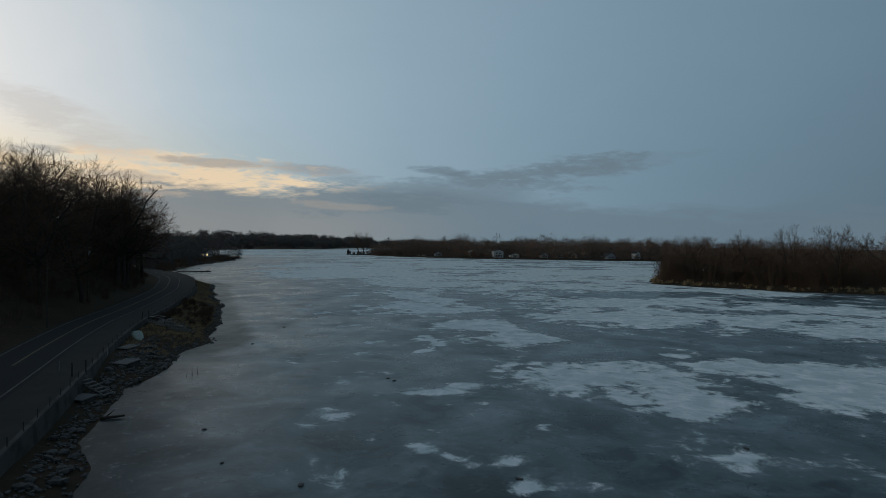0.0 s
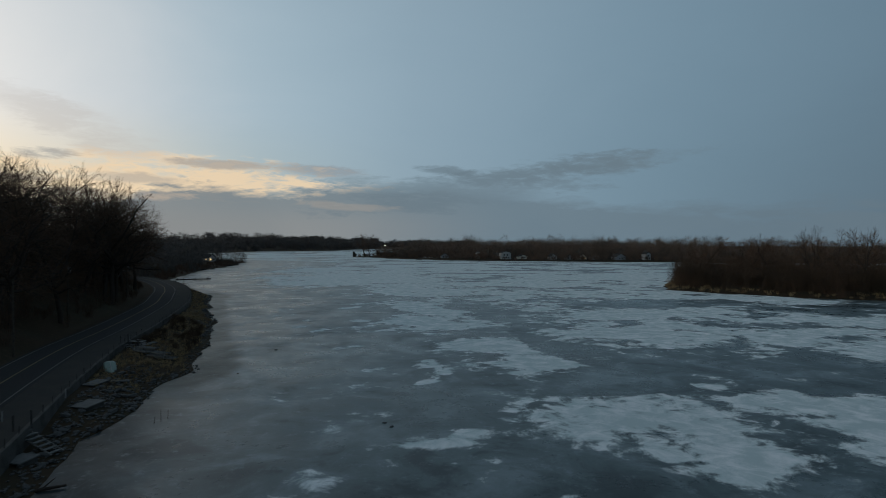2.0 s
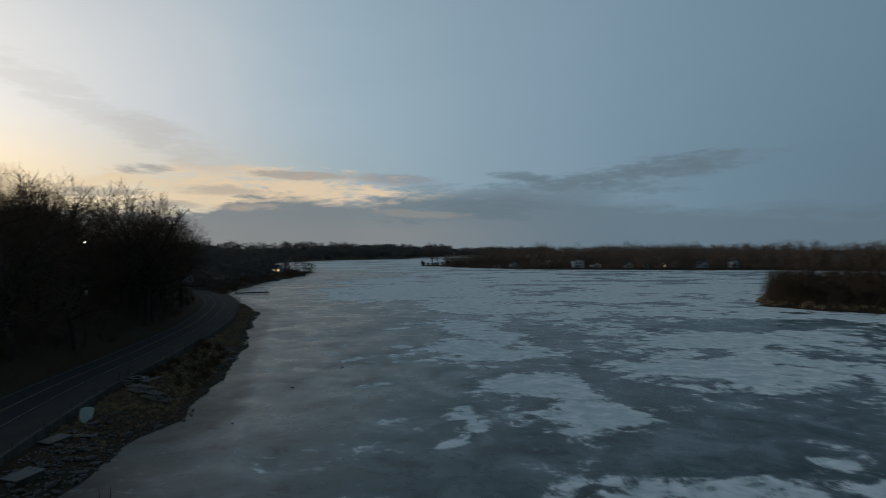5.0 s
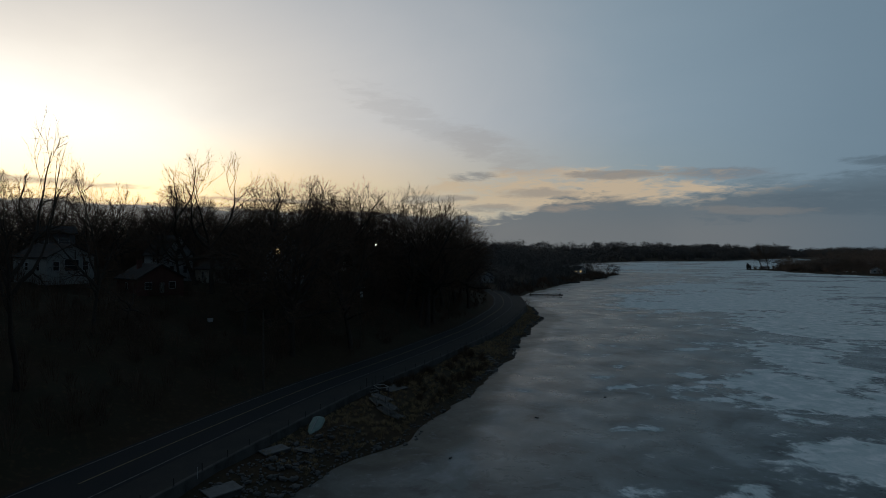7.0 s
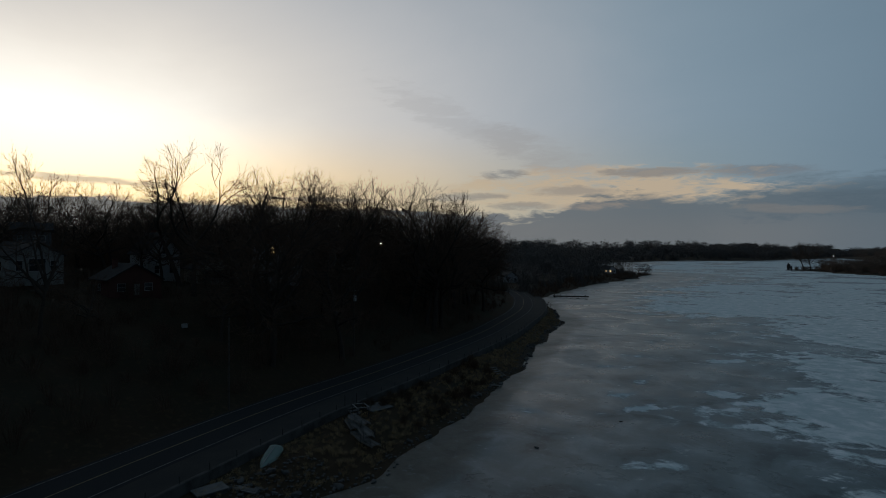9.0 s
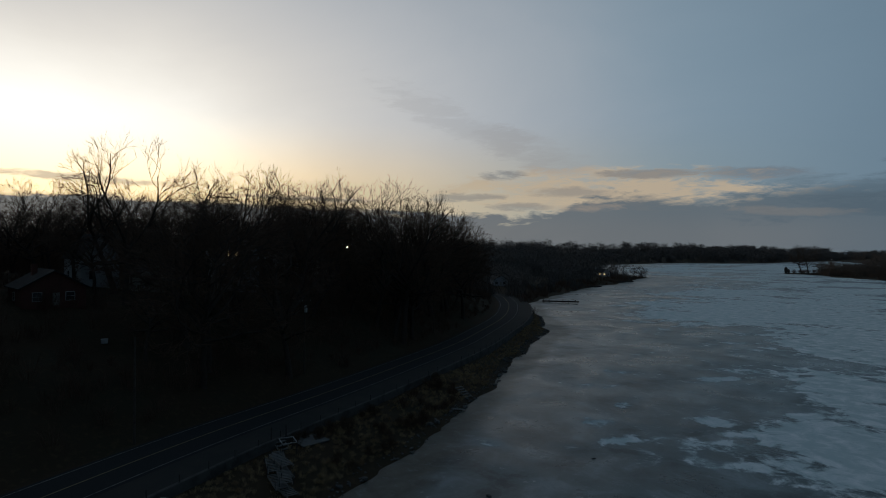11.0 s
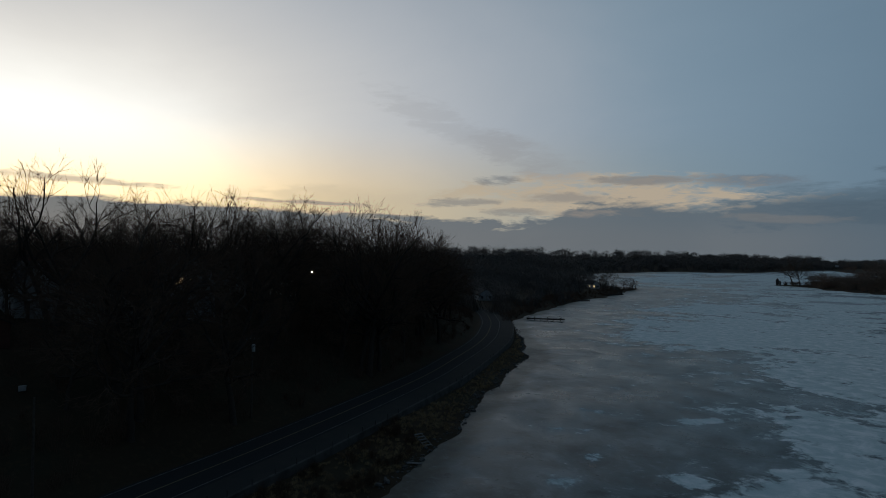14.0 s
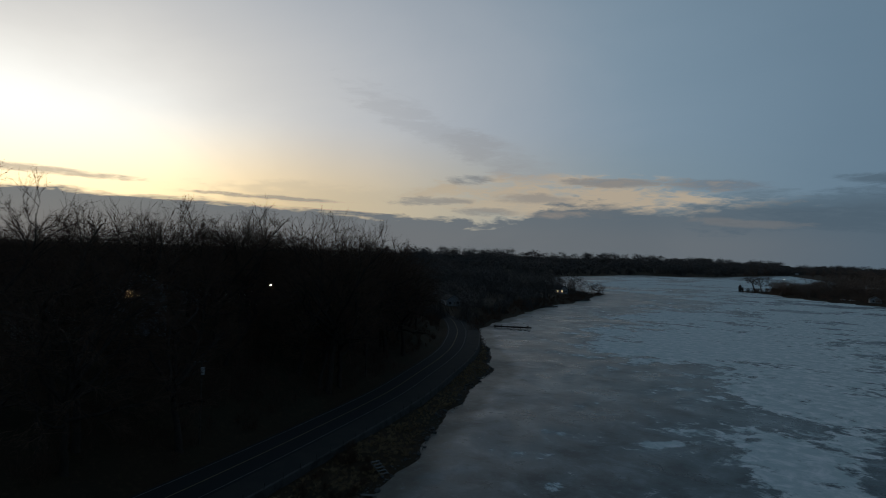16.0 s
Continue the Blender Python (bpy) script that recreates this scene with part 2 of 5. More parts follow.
DOCK_WOOD = material("dark_wet_wood", (0.05, 0.046, 0.042), 0.9, [(1.0, (0.032, 0.03, 0.028), 0.4, 0.7), (9.0, (0.08, 0.075, 0.07), 0.6, 0.8)], 0.3, 20.0)
POLE_WOOD = material("utility_pole_wood", (0.085, 0.07, 0.056), 0.9, [(3.0, (0.055, 0.045, 0.038), 0.45, 0.7)], 0.4, 18.0)
WHITE_SIDING = material("white_siding", (0.38, 0.38, 0.37), 0.7, [(0.8, (0.31, 0.31, 0.30), 0.45, 0.75)])
PALE_SIDING = material("dull_pale_siding", (0.23, 0.23, 0.215), 0.8, [(0.8, (0.17, 0.17, 0.16), 0.45, 0.75)])
DULL_SIDING = material("dull_grey_siding", (0.13, 0.13, 0.13), 0.8, [(0.8, (0.10, 0.10, 0.10), 0.45, 0.75)])
CREAM_SIDING = material("cream_siding", (0.58, 0.55, 0.47), 0.7, [(0.8, (0.50, 0.47, 0.40), 0.45, 0.75)])
RED_SIDING = material("brown_red_siding", (0.11, 0.05, 0.04), 0.8, [(0.8, (0.085, 0.04, 0.033), 0.45, 0.75)])
GREY_SIDING = material("grey_siding", (0.30, 0.31, 0.32), 0.8, [(0.8, (0.25, 0.255, 0.26), 0.45, 0.75)])
SHINGLE = material("roof_shingles", (0.05, 0.048, 0.046), 0.95, [(1.2, (0.035, 0.034, 0.033), 0.4, 0.7), (8.0, (0.07, 0.067, 0.064), 0.55, 0.8)], 0.4, 12.0)
TRIM_WHITE = material("white_trim", (0.34, 0.34, 0.33), 0.6)
DARK_GLASS = material("window_glass", (0.02, 0.022, 0.025), 0.08, spec=0.6)
WINDOW_LIT = lit("lit_window", (1.0, 0.62, 0.28), 1.8)
LAMP_GLOW = lit("lamp_glow", (1.0, 0.85, 0.6), 25.0)
HULL = material("pale_hull", (0.17, 0.24, 0.21), 0.45, [(1.5, (0.20, 0.27, 0.24), 0.45, 0.7), (10.0, (0.18, 0.21, 0.19), 0.62, 0.8)])
PALE_BOARD = material("pale_board", (0.155, 0.155, 0.147), 0.85, [(1.5, (0.12, 0.12, 0.112), 0.4, 0.7)], 0.2, 15.0)
CAR_WHITE = material("white_car_paint", (0.7, 0.71, 0.72), 0.35)
TYRE = material("black_rubber", (0.02, 0.02, 0.02), 0.9)


def ice_material():
    m = bpy.data.materials.new("lake_ice")
    m.use_nodes = True
    t = m.node_tree
    b = t.nodes["Principled BSDF"]
    where = t.nodes.new("ShaderNodeTexCoord").outputs["Object"]
    cover = t.nodes.new("ShaderNodeAttribute")
    cover.attribute_name = "snow"
    amount = cover.outputs["Fac"]
    edge = t.nodes.new("ShaderNodeAttribute")
    edge.attribute_name = "margin"
    margin = edge.outputs["Fac"]
    frost = noise_of(t, where, 0.016, 5, 0.6, None, 0.8)
    fine = noise_of(t, where, 0.30, 9, 0.68, None, 0.5)
    mid = noise_of(t, where, 0.060, 6, 0.60, None, 0.9)
    wisp = noise_of(t, where, 0.12, 6, 0.62, None, 0.45)
    level = math_node(t, "ADD", amount, math_node(t, "MULTIPLY", math_node(t, "SUBTRACT", fine, 0.5), 1.35))
    level = math_node(t, "ADD", level, math_node(t, "MULTIPLY", math_node(t, "SUBTRACT", mid, 0.5), 1.5))
    level = math_node(t, "ADD", level, math_node(t, "MULTIPLY", math_node(t, "SUBTRACT", wisp, 0.5), 1.1))
    snow = remap(t, level, 0.37, 0.64)
    dark = mixed(t, remap(t, frost, 0.36, 0.64), (0.012, 0.026, 0.029), (0.060, 0.098, 0.102))
    dark = mixed(t, remap(t, mid, 0.43, 0.66, 0.0, 0.8), dark, (0.125, 0.165, 0.17))
    dark = mixed(t, remap(t, wisp, 0.48, 0.68, 0.0, 0.75), dark, (0.20, 0.255, 0.27))
    dark = mixed(t, remap(t, fine, 0.42, 0.64, 0.0, 0.5), dark, (0.095, 0.135, 0.14))
    dark = mixed(t, remap(t, fine, 0.46, 0.30, 0.0, 0.6), dark, (0.014, 0.026, 0.030))
    dark = mixed(t, remap(t, wisp, 0.47, 0.34, 0.0, 0.75), dark, (0.012, 0.022, 0.026))
    dark = mixed(t, math_node(t, "MULTIPLY", margin, 0.9), dark, mixed(t, remap(t, fine, 0.35, 0.65), (0.075, 0.072, 0.056), (0.125, 0.120, 0.097)))
    # the dark bank's reflection by the near shore, painted into the ice colour
    clear = t.nodes.new("ShaderNodeAttribute")
    clear.attribute_name = "black_ice"
    dark = mixed(t, clear.outputs["Fac"], dark, (0.010, 0.016, 0.018))
    speck = remap(t, noise_of(t, where, 0.6, 7, 0.75), 0.53, 0.72)
    dark = mixed(t, math_node(t, "MULTIPLY", speck, 0.7), dark, (0.20, 0.24, 0.26))
    cracks = t.nodes.new("ShaderNodeTexVoronoi")
    cracks.feature = "DISTANCE_TO_EDGE"
    cracks.inputs["Scale"].default_value = 0.055
    bent = t.nodes.new("ShaderNodeMix")
    bent.data_type = "VECTOR"
    bent.inputs[0].default_value = 0.06
    warp = t.nodes.new("ShaderNodeTexNoise")
    warp.inputs["Scale"].default_value = 0.09
    t.links.new(where, warp.inputs["Vector"])
    push = t.nodes.new("ShaderNodeVectorMath")
    push.operation = "MULTIPLY_ADD"
    push.inputs[1].default_value = (14, 14, 0)
    t.links.new(warp.outputs["Color"], push.inputs[0])
    t.links.new(where, push.inputs[2])
    t.links.new(push.outputs[0], cracks.inputs["Vector"])
    line = remap(t, cracks.outputs["Distance"], 0.0, 0.010, 0.07, 0.0)
    dark = mixed(t, line, dark, (0.26, 0.30, 0.32))
    white = mixed(t, remap(t, fine, 0.4, 0.7), (0.55, 0.65, 0.64), (0.87, 0.90, 0.89))
    t.links.new(mixed(t, snow, dark, white), b.inputs["Base Color"])
    gloss = math_node(t, "ADD", math_node(t, "ADD", remap(t, mid, 0.40, 0.62, 0.18, 0.30), math_node(t, "MULTIPLY", fine, 0.20)), math_node(t, "MULTIPLY", margin, 0.12))
    t.links.new(math_node(t, "ADD", gloss, math_node(t, "MULTIPLY", snow, 0.6)), b.inputs["Roughness"])
    b.inputs["IOR"].default_value = 1.31
    t.links.new(math_node(t, "MULTIPLY", math_node(t, "MULTIPLY", remap(t, snow, 0.0, 1.0, 0.36, 0.03), remap(t, wisp, 0.36, 0.60, 0.72, 1.1)), remap(t, clear.outputs["Fac"], 0.0, 1.0, 1.0, 0.35)), b.inputs["Specular IOR Level"])
    n = t.nodes.new("ShaderNodeBump")
    n.inputs["Strength"].default_value, n.inputs["Distance"].default_value = 0.08, 0.04
    t.links.new(math_node(t, "ADD", math_node(t, "MULTIPLY", fine, 0.6), snow), n.inputs["Height"])
    t.links.new(n.outputs[0], b.inputs["Normal"])
    return m


ICE = ice_material()

# ---- building helpers ----


def part(name, bm, mat, parent=None, label=""):
    """Links a bmesh as one mesh object, under a thing or a part if one is given."""
    me = bpy.data.meshes.new(name)
    bm.to_mesh(me)
    bm.free()
    me.materials.append(mat)
    ob = new(name, me)
    ob.parent = parent
    return tagged(ob, label)


def mesh_part(name, verts, faces, mat, parent=None, smooth=False):
    me = bpy.data.meshes.new(name)
    me.from_pydata(np.asarray(verts, float).tolist(), [], [tuple(f) for f in faces])
    me.materials.append(mat)
    if smooth:
        me.shade_smooth()
    ob = new(name, me)
    ob.parent = parent
    return ob


def again(ob, parent, m):
    """Another part on the same mesh."""
    o = new(ob.name.split(".")[0], ob.data)
    o.parent = parent
    o.matrix_basis = m
    return o


def thing(name, m, label, category, group=""):
    ob = new(name)
    ob.empty_display_size = 0.3
    ob.matrix_basis = m
    return tagged(ob, label, category, group)


def box(bm, x0, x1, y0, y1, z0, z1, bevel=0.0):
    made = bmesh.ops.create_cube(bm, size=1.0, matrix=Matrix.Translation(((x0 + x1) / 2, (y0 + y1) / 2, (z0 + z1) / 2)) @ Matrix.Diagonal((x1 - x0, y1 - y0, z1 - z0, 1)))
    if bevel:
        edges = list({e for v in made["verts"] for e in v.link_edges})
        bmesh.ops.bevel(bm, geom=edges, offset=bevel, segments=1, affect="EDGES", clamp_overlap=True)
    return bm


def boxes(*rows, bevel=0.0):
    bm = bmesh.new()
    for r in rows:
        box(bm, *r, bevel=bevel)
    return bm


def rod(bm, a, b, r0, r1=None, sides=8):
    a, b = Vector(a), Vector(b)
    m = Matrix.Translation((a + b) / 2) @ (b - a).to_track_quat("Z", "Y").to_matrix().to_4x4()
    bmesh.ops.create_cone(bm, cap_ends=True, segments=sides, radius1=r0, radius2=r0 if r1 is None else r1, depth=(b - a).length, matrix=m)
    return bm


def lattice(x, y, seed=0):
    """Smooth noise between 0 and 1 on the plane, for arrays."""
    x, y = np.asarray(x, float), np.asarray(y, float)
    i, j = np.floor(x), np.floor(y)
    u, v = x - i, y - j
    u, v = u * u * (3 - 2 * u), v * v * (3 - 2 * v)

    def h(a, b):
        n = np.sin(a * 127.1 + b * 311.7 + seed * 74.7) * 43758.5453
        return n - np.floor(n)

    return (h(i, j) * (1 - u) + h(i + 1, j) * u) * (1 - v) + (h(i, j + 1) * (1 - u) + h(i + 1, j + 1) * u) * v


def smooth_line(points, step):
    """A smooth curve through points, cut into even steps."""
    p = np.array([2 * np.array(points[0]) - points[1], *points, 2 * np.array(points[-1]) - points[-2]], float)
    rows = []
    for a, b, c, d in zip(p, p[1:], p[2:], p[3:]):
        for s in np.linspace(0, 1, 24, endpoint=False):
            rows.append(0.5 * (2 * b + (c - a) * s + (2 * a - 5 * b + 4 * c - d) * s**2 + (3 * b - a - 3 * c + d) * s**3))
    rows = np.array([*rows, p[-2]])
    run = np.r_[0, np.cumsum(np.hypot(*np.diff(rows, axis=0).T))]
    at = np.arange(0, run[-1], step)
    return np.stack([np.interp(at, run, rows[:, k]) for k in range(2)], -1)


# ---- plan: road line and shores ----
ROAD = smooth_line([(0, -150), (-14, -70), (-32, 4), (-42, 40), (-50.5, 72), (-57.5, 98), (-63, 122), (-66.5, 145), (-70.5, 168), (-77, 200), (-84, 224), (-93, 252), (-104, 278), (-124, 315), (-152, 352), (-200, 385), (-270, 400)], 2.0)
ROAD_WAY = np.gradient(ROAD, axis=0)
ROAD_WAY /= np.hypot(*ROAD_WAY.T)[:, None]
ROAD_SIDE = np.stack([ROAD_WAY[:, 1], -ROAD_WAY[:, 0]], -1)   # towards the lake
ROAD_Z, WALL_OFF = 2.5, 9.0

SHORE = [(12, -150), (-4, -70), (-20, 4), (-30.5, 46), (-33.8, 59), (-38, 80), (-39.3, 100), (-39.4, 117), (-42.8, 135), (-47.9, 157), (-53, 173), (-62, 203), (-70.5, 235), (-77, 252), (-89, 277), (-103, 300), (-110, 311), (-117, 322), (-124, 340), (-129, 362), (-134, 394), (-140, 430), (-145, 465), (-147, 500), (-143, 522), (-148, 552), (-146, 575), (-153, 600), (-155, 640), (-158, 668), (-166, 664), (-172, 632), (-186, 640), (-215, 690), (-270, 800), (-335, 950), (-350, 1100), (-330, 1300), (-300, 1420), (-200, 1480), (-150, 1560), (-120, 1800), (-20, 2150), (160, 2400), (400, 2700), (500, 6000), (-6000, 6000), (-6000, -2500), (-40, -2500)]
HEADLAND = [(-66, 884), (-48, 872), (-30, 858), (-8, 800), (30, 756), (72, 728), (125, 706), (200, 683), (288, 665), (400, 640), (600, 620), (1200, 560), (6000, 400), (6000, 6000), (-20, 6000), (-60, 2300), (40, 1700), (120, 1300), (60, 1050), (0, 940), (-40, 900)]
ISLAND = [(133, 310), (126, 294), (119, 277), (127, 262), (141, 247), (158, 233), (186, 217), (230, 196), (300, 170), (420, 140), (640, 110), (700, 180), (520, 250), (380, 310), (260, 350), (180, 352), (150, 335)]


def ragged(points, step, size, seed, reach):
    """A closed shore with small bays and points."""
    p = np.array(points + points[:1], float)
    run = np.r_[0, np.cumsum(np.hypot(*np.diff(p, axis=0).T))]
    near = np.arange(0, min(run[-1], reach), step)
    at = np.unique(np.r_[near, run])
    q = np.stack([np.interp(at, run, p[:, k]) for k in range(2)], -1)
    n = np.stack([lattice(at / size, 0 * at, seed), lattice(at / size, 0 * at + 9, seed)], -1) - 0.5
    m = np.stack([lattice(at / 3.1, 0 * at, seed + 5), lattice(at / 3.1, 0 * at + 9, seed + 5)], -1) - 0.5
    return (q + n * size * 0.3 + m * 0.5)[:-1]


LANDS = [ragged(SHORE, 2.5, 9.0, 3, 1050), ragged(HEADLAND, 6.0, 14.0, 5, 700), ragged(ISLAND, 4.0, 10.0, 8, 500)]


def inland(px, py, poly):
    """Metres from the shore of one land, above zero on it."""
    a, b = poly, np.roll(poly, -1, 0)
    best = np.full(px.shape, 1e9)
    inside = np.zeros(px.shape, bool)
    for (x0, y0), (x1, y1) in zip(a, b):
        dx, dy = x1 - x0, y1 - y0
        s = np.clip(((px - x0) * dx + (py - y0) * dy) / (dx * dx + dy * dy + 1e-9), 0, 1)
        best = np.minimum(best, (px - x0 - s * dx) ** 2 + (py - y0 - s * dy) ** 2)
        if y0 != y1:
            inside ^= ((y0 > py) != (y1 > py)) & (px < x0 + (py - y0) * dx / dy)
    return np.where(inside, 1, -1) * np.sqrt(best)


def road_offset(px, py):
    """Metres from the road's middle, above zero towards the lake, and the place along it."""
    off, along = np.zeros(px.size), np.zeros(px.size, int)
    flat = np.stack([px.ravel(), py.ravel()], -1)
    for k in range(0, len(flat), 4000):
        d = flat[k:k + 4000, None] - ROAD[None]
        i = (d**2).sum(-1).argmin(1)
        e = d[np.arange(len(i)), i]
        side = (e * ROAD_SIDE[i]).sum(-1)
        off[k:k + 4000], along[k:k + 4000] = np.sign(side) * np.hypot(*e.T), i
    return off.reshape(px.shape), along.reshape(px.shape)


def land_height(px, py):
    px, py = np.asarray(px, float), np.asarray(py, float)
    d = [inland(px, py, l) for l in LANDS]
    bumps = lattice(px / 9, py / 9, 2) - 0.5 + 0.5 * (lattice(px / 3.3, py / 3.3, 4) - 0.5)
    off, _ = road_offset(px, py)
    z = np.full(px.shape, -1.5)
    # mainland
    crest = np.interp(py, [-2500, -50, 100, 270, 330, 420, 700, 1200, 2500], [15, 16, 17, 16, 9, 8, 10, 24, 26])
    u = np.maximum(-off - 5.2, 0)
    hill = 2.2 + crest * (1 - np.exp(-(u / 26) ** 1.4)) + bumps * np.clip(u / 8, 0, 1) * 1.6 - 0.5 * np.exp(-((u - 1.5) / 1.2) ** 2)
    bank = 1.55 * np.clip(d[0] / 7.5, -1, 1) + bumps * 0.35
    main = np.where(off > WALL_OFF - 2.0, bank, np.where(off > -5.2, ROAD_Z - 0.12, hill))
    wild = np.minimum(0.10 * d[0], 2.0) + np.minimum(np.maximum(d[0], 0) * 0.055, crest) + bumps * 0.6 * np.clip(d[0] / 5, 0, 1)
    far_off = np.clip((py - 345) / 40, 0, 1)
    main = main * (1 - far_off) + wild * far_off
    main = np.where((np.abs(off) < 5) & (py < 420), ROAD_Z - 0.12, main)
    z = np.where(d[0] > -4, np.where(d[0] > 0, main, np.minimum(main, 0.2 * d[0])), z)
    for k, top, reach in ((1, 7.0, 160.0), (2, 1.6, 12.0)):
        w = 0.9 * np.clip(d[k] / 5, -1, 1) + top * (1 - np.exp(-np.maximum(d[k], 0) / reach)) + bumps * 0.4
        z = np.where(d[k] > -4, np.where(d[k] > 0, w, np.minimum(w, 0.2 * d[k])), z)
    return z


def spaced(*runs):
    return np.unique(np.concatenate([np.arange(a, b, s) for a, b, s in runs]))


def make_ground():
    xs = np.r_[-6000, -4000, -2500, -1600, spaced((-1000, -300, 60), (-300, -150, 6), (-150, -26, 1.6), (-26, 120, 20), (110, 320, 7), (320, 1000, 50)), 1500, 2500, 4000, 6000]
    ys = np.r_[-2500, -1200, -500, spaced((-240, 0, 20), (0, 40, 5), (40, 310, 2.0), (310, 720, 7), (720, 1000, 14), (1000, 2600, 60)), 3500, 6000]
    gx, gy = np.meshgrid(xs, ys)
    gz = land_height(gx, gy)
    nx, ny = len(xs), len(ys)
    verts = np.stack([gx, gy, gz], -1).reshape(-1, 3)
    k = np.arange(nx * ny).reshape(ny, nx)
    faces = np.stack([k[:-1, :-1], k[:-1, 1:], k[1:, 1:], k[1:, :-1]], -1).reshape(-1, 4)
    ob = mesh_part("ground", verts, faces.tolist(), LITTER, smooth=True)
    tagged(ob, "brown leaf-littered wooded bank and shore land", "ground", kind="structure")
    return xs, ys, gz


GRID = make_ground()


def ground_at(px, py):
    """The height of the ground sheet itself."""
    xs, ys, gz = GRID
    i = np.clip(np.searchsorted(xs, px) - 1, 0, len(xs) - 2)
    j = np.clip(np.searchsorted(ys, py) - 1, 0, len(ys) - 2)
    u, v = (px - xs[i]) / (xs[i + 1] - xs[i]), (py - ys[j]) / (ys[j + 1] - ys[j])
    return (gz[j, i] * (1 - u) + gz[j, i + 1] * u) * (1 - v) + (gz[j + 1, i] * (1 - u) + gz[j + 1, i + 1] * u) * v


def ground_z(x, y):
    return float(ground_at(np.array([float(x)]), np.array([float(y)]))[0])


# ---- lake ice with blown snow ----
PATCHES = []


def snow_patch(x, y, long, deep, turn):
    PATCHES.append((x, y, long, deep, radians(turn)))


snow_patch(6, 167, 14, 9, 0)
snow_patch(15, 136, 7, 14, 12)
snow_patch(19, 118, 9, 8, 0)
snow_patch(50, 152, 17, 17, 0)
snow_patch(68, 188, 24, 13, 0)
snow_patch(23, 84, 12, 8, -8)
snow_patch(29, 71, 8, 5.5, -12)
snow_patch(52, 86, 12, 6, 0)
snow_patch(49, 72, 8, 9, 0)
snow_patch(92, 122, 12, 12, 0)
snow_patch(0.8, 114, 1.5, 6.0, -14)
snow_patch(-2.6, 103, 1.3, 5.2, -28)
snow_patch(37.9, 56.3, 0.7, 3, 20)
snow_patch(107, 206, 7, 1.2, 0)
snow_patch(140, 207, 8, 1.3, 12)
snow_patch(-0.5, 176, 9, 9, 36)
snow_patch(5.5, 194, 6, 13, 36)
snow_patch(-2, 215, 5, 10, 30)
snow_patch(0, 290, 15, 22, 38)
snow_patch(-20.5, 209.5, 3.2, 0.9, 10)
snow_patch(-15.6, 211, 2.2, 0.9, 55)
snow_patch(-2, 77, 4.5, 1.6, 10)
snow_patch(2, 80, 1.6, 2.2, 0)
snow_patch(39, 97, 3, 2.5, 0)
snow_patch(9, 61.6, 1.2, 1.8, 0)
snow_patch(3.1, 52.6, 1.3, 1.3, 0)
snow_patch(3, 47.4, 2.0, 1.3, 0)
snow_patch(-8.5, 58.6, 3.2, 0.6, -22)
snow_patch(-2.5, 54.3, 3.2, 0.6, -38)
snow_patch(23.3, 51.8, 1.5, 0.9, 0)
snow_patch(28, 50, 0.6, 2.2, 10)
snow_patch(-12, 60, 1.4, 0.9, 0)
snow_patch(-44, 329, 25, 24, 40)
snow_patch(-28, 392, 50, 26, 40)
snow_patch(-3, 350, 26, 32, 40)
snow_patch(2, 308, 16, 14, 39)
snow_patch(-19, 210, 5, 2.0, 37)
snow_patch(4, 222, 6, 12, 37)
snow_patch(8, 204, 5, 13, 36)
snow_patch(-4, 186, 3.5, 3.2, 36)
snow_patch(-15, 174, 2.6, 2.4, 36)
snow_patch(-29, 177, 2.3, 1.6, 36)
snow_patch(-31, 165, 2.4, 2.4, 37)
snow_patch(-5, 170, 4.6, 5, 36)
snow_patch(1, 165, 5.5, 5, 35)
snow_patch(-23, 159, 2.2, 1.3, 35)
snow_patch(-18, 133, 3, 1.2, 35)
snow_patch(-13, 136, 1.9, 2.2, 35)
snow_patch(4, 150, 2.8, 3.0, 35)


